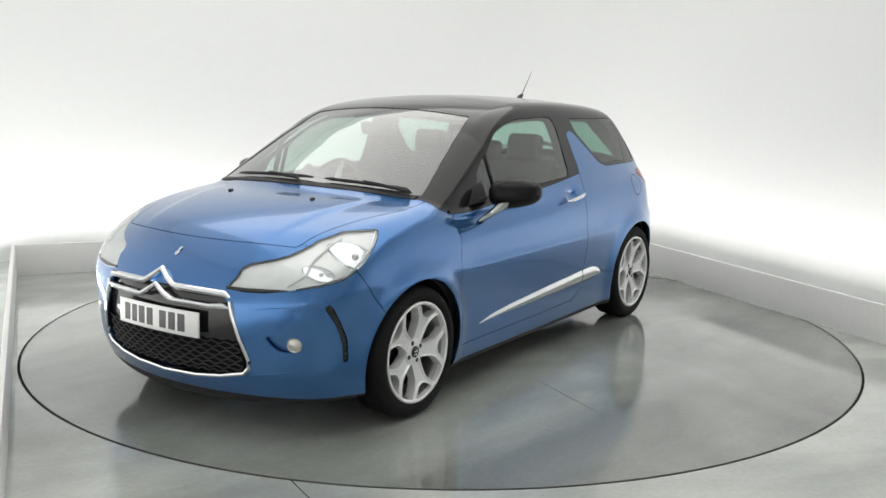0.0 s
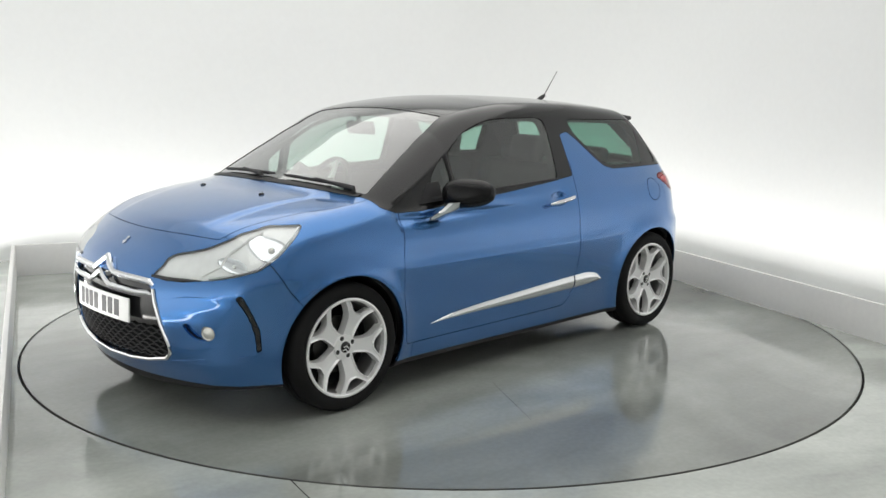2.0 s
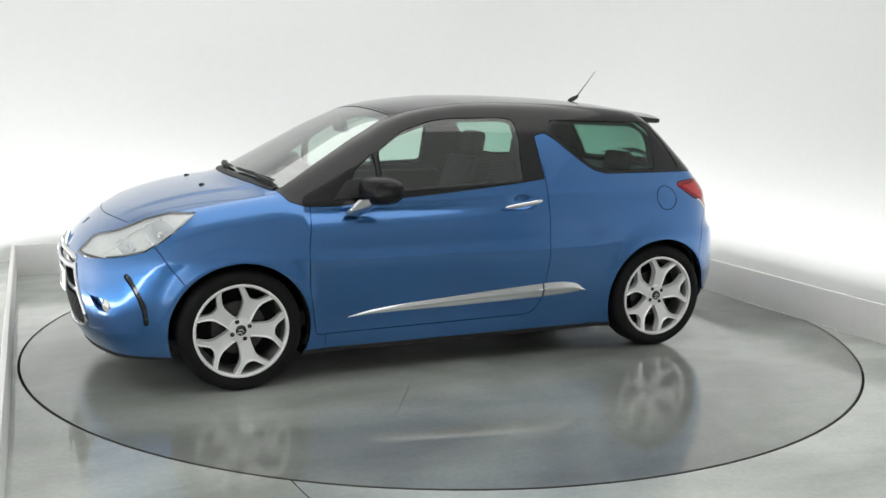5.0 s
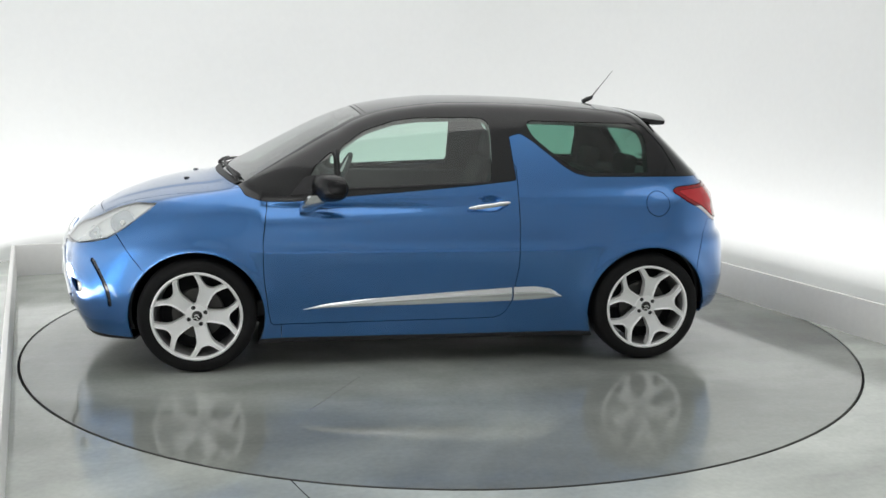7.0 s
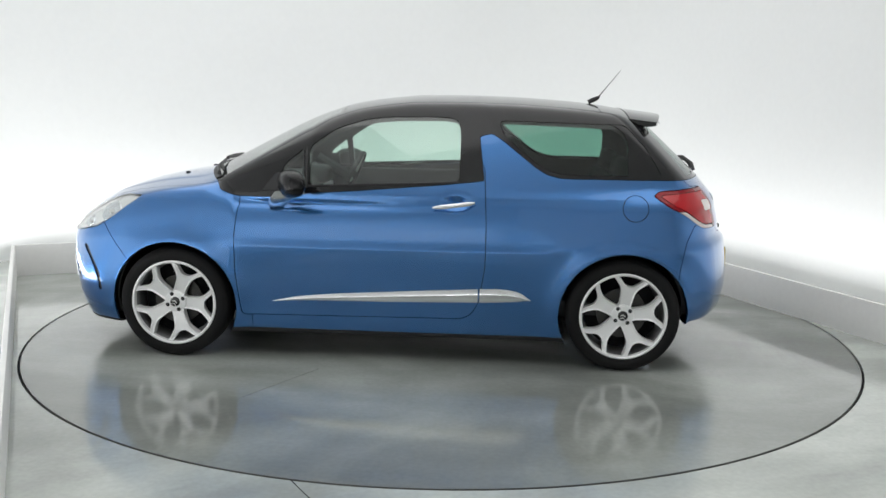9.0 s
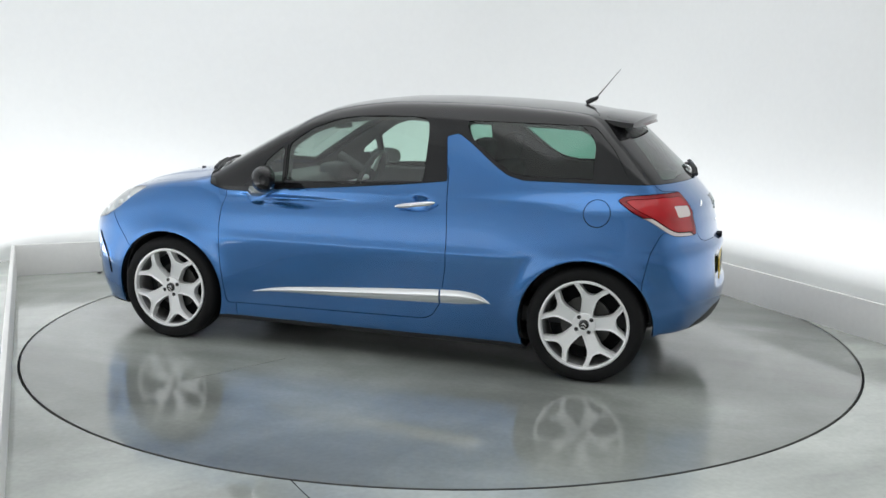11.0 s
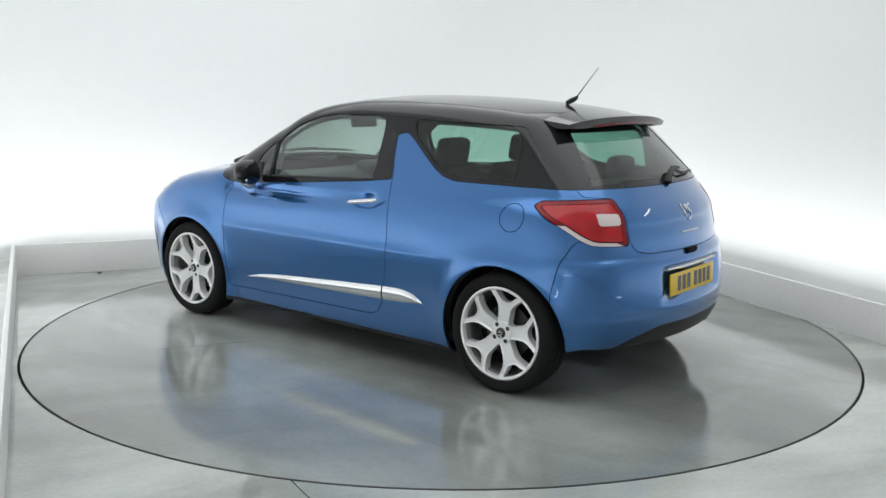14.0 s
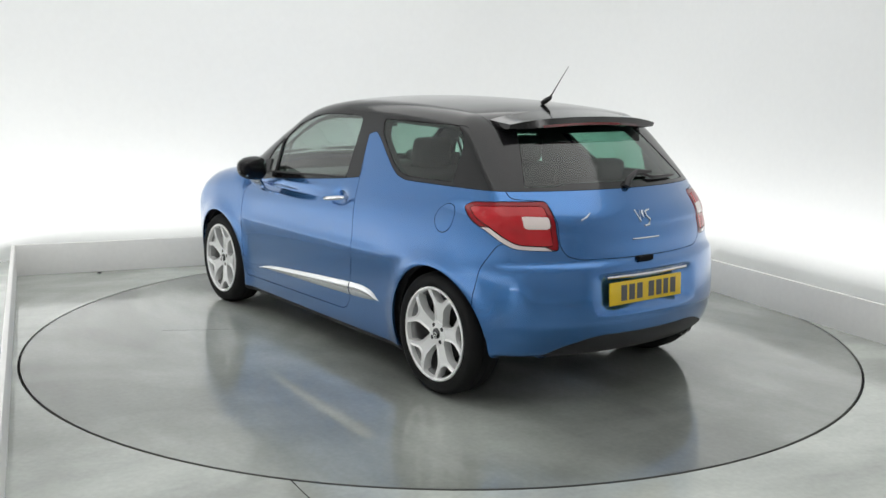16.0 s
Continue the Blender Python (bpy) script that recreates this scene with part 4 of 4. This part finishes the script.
def number_plate(name, centre, normal_sign, tilt, mat, label, bow):
    bm = bmesh.new()
    add_box(bm, -0.004, 0.004, -0.26, 0.26, -0.0555, 0.0555)
    bevel_all(bm, 0.003)
    for k in range(1, 8):
        bmesh.ops.bisect_plane(bm, geom=bm.verts[:] + bm.edges[:] + bm.faces[:], plane_co=(0, -0.26 + 0.065 * k, 0), plane_no=(0, 1, 0))
    for v in bm.verts:
        v.co.x -= bow * v.co.y ** 2
    ob = part(name, bm, mat, CAR, label)
    ob.matrix_local = pose(*centre, 0, tilt, 0)
    x = -0.215
    for i, w in enumerate((0.050, 0.044, 0.050, 0.050, 0.0, 0.050, 0.050, 0.050)):
        if w:
            bm = bmesh.new()
            add_box(bm, 0.0035 * normal_sign, 0.0052 * normal_sign, x, x + w * 0.80, -0.038, 0.038)
            for v in bm.verts:
                v.co.x -= bow * v.co.y ** 2
            part("character_bar", bm, M_PLATE_INK, ob, "plain dark bar", False)
        x += w + (0.006 if w else 0.028)
    return ob


M_PLATE_W = material("white_plate", (0.78, 0.79, 0.78), 0.3, var=0.03, var_scale=20)
M_PLATE_Y = material("yellow_plate", (0.80, 0.55, 0.02), 0.3, var=0.04, var_scale=20)
M_PLATE_INK = material("plate_ink", (0.09, 0.09, 0.095), 0.45)
number_plate("front_plate", (2.034, 0.0, 0.500), 1, -2, M_PLATE_W, "white number plate with plain dark bars", 0.26)
number_plate("rear_plate", (-1.878, 0.03, 0.556), -1, 3, M_PLATE_Y, "yellow number plate with plain dark bars", 0.0)
bm = bmesh.new()
add_tube(bm, [from_back(y, 0.634, 0.004) for y in np.linspace(0.29, -0.29, 9)], 0.008, 6)
part("plate_strip", bm, M_CHROME, CAR, "chrome strip over the rear plate")

M_BULB = material("lamp_bulb_glass", (0.62, 0.62, 0.58), 0.12, 0.5, coat=1.0)
for s in (1, -1):
    # fog lamp
    q, nn = meet((2.4, 0.648, 0.440), (-1, 0, 0))
    aim = Matrix.Translation(q - nn * 0.012) @ (nn * 0.6 + Vector((1, 0.1, 0)) * 0.4).normalized().to_track_quat("Y", "Z").to_matrix().to_4x4()
    bm = bmesh.new()
    add_lathe(bm, [(0.0005, 0.013), (0.015, 0.011), (0.026, 0.006), (0.030, 0.010), (0.034, 0.006), (0.036, -0.02), (0.0005, -0.02)], 28, aim)
    if s < 0:
        flip_side(bm)
    part("fog_lamp", bm, M_BULB, CAR, "round clear fog lamp")
    # headlamp bowls behind the lens
    heads = [o for o in CAR.children if o.name.startswith("headlamp")]
    for x, z, r in ((1.600, 0.800, 0.052), (1.752, 0.738, 0.030)):
        bm = bmesh.new()
        rows = []
        for rr, lift in ((1.10, -0.0115), (1.05, -0.006), (1.0, -0.004), (0.92, -0.006), (0.75, -0.008), (0.5, -0.0095), (0.25, -0.0105), (0.05, -0.011)):
            rows.append([from_side(x + 1.25 * r * rr * math.cos(2 * math.pi * k / 28), z + r * rr * math.sin(2 * math.pi * k / 28), lift) for k in range(29)])
        grid_patch(bm, rows)
        if s < 0:
            flip_side(bm)
        bowl = part("lamp_bowl", bm, M_CHROME, heads[0 if s > 0 else 1], "round chrome reflector")
        bm = bmesh.new()
        bmesh.ops.create_uvsphere(bm, u_segments=16, v_segments=10, radius=0.3 * r, matrix=Matrix.Translation(from_side(x, z, -0.012)))
        if s < 0:
            flip_side(bm)
        part("bulb_shield", bm, M_BULB, heads[0 if s > 0 else 1])
    for tag, path, rad, mat in (("lamp_divider", ((1.855, 0.690), (1.79, 0.735), (1.736, 0.785), (1.65, 0.835), (1.58, 0.866)), 0.006, M_LAMP_BED),
                                ("lamp_edge", ((1.84, 0.682), (1.771, 0.698), (1.674, 0.724), (1.588, 0.776), (1.518, 0.829), (1.44, 0.886)), 0.005, M_CHROME)):
        bm = bmesh.new()
        add_tube(bm, [from_side(x, z, -0.006) for x, z in path], rad, 6)
        if s < 0:
            flip_side(bm)
        part(tag, bm, mat, heads[0 if s > 0 else 1])
    # black tube that stands in for the shadow gap under the headlamp's inner end
    bm = bmesh.new()
    add_tube(bm, [from_side(x, z, -0.002) for x, z in ((1.953, 0.668), (1.93, 0.664), (1.90, 0.666), (1.86, 0.671))], [0.008, 0.011, 0.010, 0.004], 6)
    if s < 0:
        flip_side(bm)
    part("lamp_shadow_gap", bm, M_GLOSS, heads[0 if s > 0 else 1])
    # light blocks of the running light
    run = [o for o in CAR.children if o.name.startswith("running_light")][0 if s > 0 else 1]
    for x, z in ((1.748, 0.592), (1.726, 0.552), (1.708, 0.512), (1.692, 0.472), (1.682, 0.430), (1.677, 0.388)):
        bm = bmesh.new()
        q = from_side(x, z, -0.005)
        bmesh.ops.create_uvsphere(bm, u_segments=10, v_segments=6, radius=0.006, matrix=Matrix.Translation(q))
        if s < 0:
            flip_side(bm)
        part("light_block", bm, M_DISC, run)
    # washer jets
    bm = bmesh.new()
    bmesh.ops.create_uvsphere(bm, u_segments=12, v_segments=8, radius=1, matrix=Matrix.Translation(from_top(1.322, 0.275 * s, 0.002)) @ Matrix.Diagonal((0.016, 0.012, 0.007, 1)))
    part("washer_jet", bm, M_BLACK, CAR, "small black washer jet")

bm = bmesh.new()
for k, w in ((0, 0.024), (1, 0.016)):
    c = from_top(1.90 - 0.022 * k, 0.0, 0.001)
    add_box(bm, -0.006, 0.006, -w / 2, w / 2, 0.0, 0.004, Matrix.Translation(c) @ pose(0, 0, 0, 0, 42, 0))
add_box(bm, -0.022, 0.022, -0.005, 0.005, 0.0, 0.004, Matrix.Translation(from_top(1.895, 0.0, 0.001)) @ pose(0, 0, 0, 0, 42, 0))
bevel_all(bm, 0.001, 1)
part("bonnet_badge", bm, M_CHROME, CAR, "small silver badge")

# cowl and wipers
bm = bmesh.new()
ys = np.linspace(-0.66, 0.66, 25)
grid_patch(bm, [[from_top(1.178 - 0.33 * y * y - 0.034 * k / 3, y, 0.003 + 0.004 * math.sin(math.pi * k / 3)) for y in ys] for k in range(4)])
part("cowl", bm, M_BLACK, CAR, "black plastic windscreen cowl")
for y0, y1, pv in ((-0.50, 0.10, 0.02), (0.17, 0.60, 0.62)):
    bm = bmesh.new()
    add_tube(bm, [from_top(1.120 - 0.33 * y * y, y, 0.013) for y in np.linspace(y0, y1, 10)], [0.004] + [0.009] * 8 + [0.004], 6)
    wiper = part("wiper", bm, M_BLACK, CAR, "black windscreen wiper")
    bm = bmesh.new()
    a, b = from_top(1.150 - 0.33 * pv * pv, pv, 0.010), from_top(1.120 - 0.33 * ((y0 + y1) / 2) ** 2, (y0 + y1) / 2, 0.024)
    add_tube(bm, [a, a + Vector((0, 0, 0.012)), (a + b) / 2 + Vector((0.01, 0, 0.008)), b], [0.014, 0.011, 0.009, 0.007], 6)
    part("wiper_arm", bm, M_BLACK, wiper)

# ---- roof and tail ----
bm = bmesh.new()
top_rows, low_rows = [], []
base_z = [from_top(-1.255, -0.525 + 1.05 * j / 32).z for j in range(33)]
for i in range(8):
    t = i / 7
    row_t, row_l = [], []
    for j in range(33):
        y = -0.525 + 1.05 * j / 32
        x = -1.255 - t * (0.218 - 0.24 * y * y)
        edge = max(0.0, abs(y) - 0.38) / 0.145
        z = base_z[j] + float(ROOF(np.array(x))) - float(ROOF(np.array(-1.255))) + 0.004 + 0.004 * t
        row_t.append(Vector((x, y, z)))
        thin = 1 - 0.5 * min(1.0, edge) ** 2
        row_l.append(Vector((x + 0.006, y, z - (0.026 + 0.030 * math.sin(math.pi * min(1, 1.15 - t))) * thin)))
    top_rows.append(row_t)
    low_rows.append(row_l)
grid_patch(bm, top_rows)
grid_patch(bm, low_rows)
edge_loop = lambda rows: rows[0] + [r[-1] for r in rows[1:]] + rows[-1][-2::-1] + [r[0] for r in rows[-2:0:-1]]
a, b = edge_loop(top_rows), edge_loop(low_rows)
grid_patch(bm, [a + a[:1], b + b[:1]])
bmesh.ops.remove_doubles(bm, verts=bm.verts, dist=1e-5)
spoiler = part("roof_spoiler", bm, M_ROOF, CAR, "gloss black roof spoiler")
bm = bmesh.new()
grid_patch(bm, [[Vector((-1.470 + 0.26 * y * y - 0.010 * k, y, float(ROOF(np.array(-1.47))) - 0.11 * y * y - 0.022 - 0.012 * k)) for y in np.linspace(-0.34, 0.34, 13)] for k in range(2)])
part("brake_light", bm, M_BRAKE, spoiler, "dark red high brake light", False)

bm = bmesh.new()
add_tube(bm, [(-1.07, 0, 1.432), (-1.10, 0, 1.447), (-1.128, 0, 1.460), (-1.136, 0, 1.470)], [0.013, 0.015, 0.011, 0.006], 10)
antenna = part("aerial", bm, M_BLACK, CAR, "thin black roof aerial")
bm = bmesh.new()
add_tube(bm, [(-1.13, 0, 1.466), (-1.190, 0, 1.540), (-1.258, 0, 1.625)], [0.0036, 0.0024, 0.0014], 6)
part("mast", bm, M_BLACK, antenna)

bm = bmesh.new()
add_tube(bm, [from_back(y, 1.082 - 0.02 * (abs(y) > 0.2), 0.016) for y in np.linspace(-0.06, -0.44, 9)], [0.005] + [0.008] * 7 + [0.004], 6)
rw = part("rear_wiper", bm, M_BLACK, CAR, "black rear wiper")
bm = bmesh.new()
add_tube(bm, [from_back(0.02, 1.035, 0.006), from_back(0.0, 1.055, 0.026), from_back(-0.10, 1.088, 0.030), from_back(-0.22, 1.085, 0.022)], [0.020, 0.016, 0.010, 0.007], 8)
part("wiper_arm", bm, M_BLACK, rw)

# badge of two bent strokes, script as a plain bar, slanted badge
bm = bmesh.new()
add_tube(bm, [from_back(y, z, 0.002) for y, z in ((0.050, 0.935), (0.030, 0.880), (0.022, 0.930), (0.006, 0.895), (0.0, 0.930))], 0.006, 6)
add_tube(bm, [from_back(y, z, 0.002) for y, z in ((-0.050, 0.930), (-0.022, 0.925), (-0.018, 0.905), (-0.042, 0.885), (-0.030, 0.862), (0.002, 0.858))], 0.006, 6)
part("tailgate_badge", bm, M_CHROME, CAR, "silver emblem of plain strokes")
bm = bmesh.new()
add_tube(bm, [from_back(y, 0.802, 0.001) for y in (0.10, 0.05, 0.0, -0.05, -0.09)], 0.0045, 6)
part("script_bar", bm, M_CHROME, CAR, "plain silver bar of script")
bm = bmesh.new()
add_tube(bm, [from_back(0.385, 0.902, 0.001), from_back(0.35, 0.916, 0.001), from_back(0.325, 0.932, 0.001)], [0.003, 0.006, 0.003], 6)
part("model_badge", bm, M_CHROME, CAR, "small silver badge")
bm = bmesh.new()
add_box(bm, -0.02, 0.006, -0.05, 0.05, -0.012, 0.010, Matrix.Translation(from_back(0.04, 0.712)))
part("tailgate_release", bm, M_DARK, CAR, "dark tailgate release")
for y in (-0.40, -0.475):
    bm = bmesh.new()
    add_lathe(bm, [(0.024, 0.0), (0.031, 0.002), (0.033, -0.01), (0.033, -0.16), (0.026, -0.16), (0.026, -0.01)], 24, pose(-1.785 + 0.03 * (y < -0.42), y, 0.270, 0, 0, 90), closed=True)
    part("exhaust_tip", bm, M_DISC, CAR, "dull steel exhaust tip")

# ---- cabin ----
def cushion(x0, x1, y0, y1, z0, z1, r, m=None):
    bm = bmesh.new()
    add_box(bm, x0, x1, y0, y1, z0, z1, m)
    bevel_all(bm, r, 4)
    return bm


for y in (0.36, -0.36):
    seat = part("front_seat", cushion(-0.42, 0.12, y - 0.25, y + 0.25, 0.36, 0.56, 0.06), M_SEAT, CAR, "dark cloth front seat")
    part("backrest", cushion(-0.08, 0.06, -0.245, 0.245, 0.0, 0.58, 0.055, pose(-0.36, y, 0.50, 0, -17, 0)), M_SEAT, seat)
    part("headrest", cushion(-0.048, 0.048, -0.115, 0.115, 0.0, 0.165, 0.047, pose(-0.540, y, 1.065, 0, -10, 0)), M_SEAT, seat)
bench = part("rear_seat", cushion(-1.10, -0.68, -0.60, 0.60, 0.40, 0.56, 0.05), M_SEAT, CAR, "dark cloth rear bench")
part("backrest", cushion(-0.07, 0.05, -0.62, 0.62, 0.0, 0.50, 0.045, pose(-1.06, 0, 0.52, 0, -18, 0)), M_SEAT, bench)
for y in (0.34, -0.34):
    part("headrest", cushion(-0.045, 0.045, -0.115, 0.115, 0.0, 0.125, 0.044, pose(-1.225, y, 1.01, 0, -12, 0)), M_SEAT, bench)
dash = part("dashboard", cushion(0.62, 1.02, -0.70, 0.70, 0.62, 0.935, 0.07), M_TRIM, CAR, "dark grey dashboard")
part("instrument_hood", cushion(0.56, 0.74, -0.54, -0.18, 0.88, 0.995, 0.05), M_TRIM, dash)
part("gloss_strip", cushion(0.605, 0.63, -0.62, 0.62, 0.80, 0.86, 0.01), M_ALLOY, dash, "pale dashboard trim strip")
bm = bmesh.new()
tilt = pose(0.435, -0.36, 0.905, 0, 64, 0)
ring = [tilt @ Vector((0.180 * math.cos(2 * math.pi * k / 36), 0.180 * math.sin(2 * math.pi * k / 36), 0)) for k in range(37)]
add_tube(bm, ring, 0.016, 8, cap=False)
steering = part("steering_wheel", bm, M_TRIM, CAR, "black steering wheel with pale spokes")
bm = bmesh.new()
bmesh.ops.create_uvsphere(bm, u_segments=16, v_segments=10, radius=1, matrix=tilt @ Matrix.Diagonal((0.062, 0.070, 0.03, 1)))
part("hub", bm, M_TRIM, steering)
for a in (0, 90, 180):
    bm = bmesh.new()
    c, s = math.cos(radians(a - 90)), math.sin(radians(a - 90))
    add_tube(bm, [tilt @ Vector((0.05 * s, 0.05 * c, 0)), tilt @ Vector((0.175 * s, 0.175 * c, 0))], [0.020, 0.013], 6)
    part("spoke", bm, M_ALLOY, steering, "pale spoke")
bm = bmesh.new()
add_tube(bm, [tilt @ Vector((0, 0, 0)), tilt @ Vector((-0.02, 0, 0.26))], 0.035, 10)
part("column", bm, M_TRIM, steering)
bm = bmesh.new()
add_box(bm, -0.014, 0.014, -0.115, 0.115, -0.036, 0.036, pose(0.475, 0, 1.275, 0, 12, 0))
bevel_all(bm, 0.012, 3)
rear_mirror = part("rear_view_mirror", bm, M_TRIM, CAR, "black rear-view mirror")
bm = bmesh.new()
add_tube(bm, [(0.48, 0, 1.30), (0.50, 0, 1.345)], 0.012, 8)
part("stem", bm, M_TRIM, rear_mirror)
part("parcel_shelf", cushion(-1.58, -1.25, -0.62, 0.62, 0.985, 1.01, 0.01), M_TRIM, CAR, "dark parcel shelf")
part("cabin_floor", cushion(-1.5, 1.0, -0.72, 0.72, 0.27, 0.36, 0.02), M_TRIM, CAR)
for s in (1, -1):
    part("door_card", cushion(-0.46, 0.84, min(0.70 * s, 0.76 * s), max(0.70 * s, 0.76 * s), 0.34, 0.945, 0.02), M_TRIM, CAR, "dark door lining")
    bm = bmesh.new()
    add_box(bm, -0.11, 0.11, -0.008, 0.008, -0.07, 0.07, pose(0.30, 0.36 * s, 1.335, 0, 0, 0) @ pose(0, 0, 0, 90, 0, 90))
    bevel_all(bm, 0.006, 2)
    part("sun_visor", bm, M_TRIM, CAR, "dark sun visor")


# ---- what moves ----
ANGLES = [(0, 235.86), (0.5, 233.99), (1, 231.32), (1.5, 228.0), (2, 224.36), (2.5, 220.82), (3, 217.28), (3.5, 213.8), (4, 210.23),
          (4.5, 206.77), (5, 203.32), (5.5, 199.87), (6, 196.41), (6.5, 192.94), (7, 189.45), (7.5, 186.04), (8, 182.73), (8.5, 179.59), (9, 176.39),
          (9.5, 173.0), (10, 169.53), (10.5, 166.06), (11, 162.59), (11.5, 159.12), (12, 155.64), (12.5, 152.18), (13, 148.63), (13.5, 145.15),
          (14, 141.68), (14.5, 138.17), (15, 134.69), (15.5, 131.29), (16, 127.7)]
CAR_DX, CAR_DY = 0.2023, 0.009


def motions():
    rows, disc = [], []
    for t, a in ANGLES:
        c, s = math.cos(radians(a)), math.sin(radians(a))
        rows.append((t, pose(c * CAR_DX - s * CAR_DY, s * CAR_DX + c * CAR_DY, 0, 0, 0, a)))
        disc.append((t, pose(0, 0, 0, 0, 0, a)))
    walk(CAR, rows)
    walk(turntable, disc)


motions()
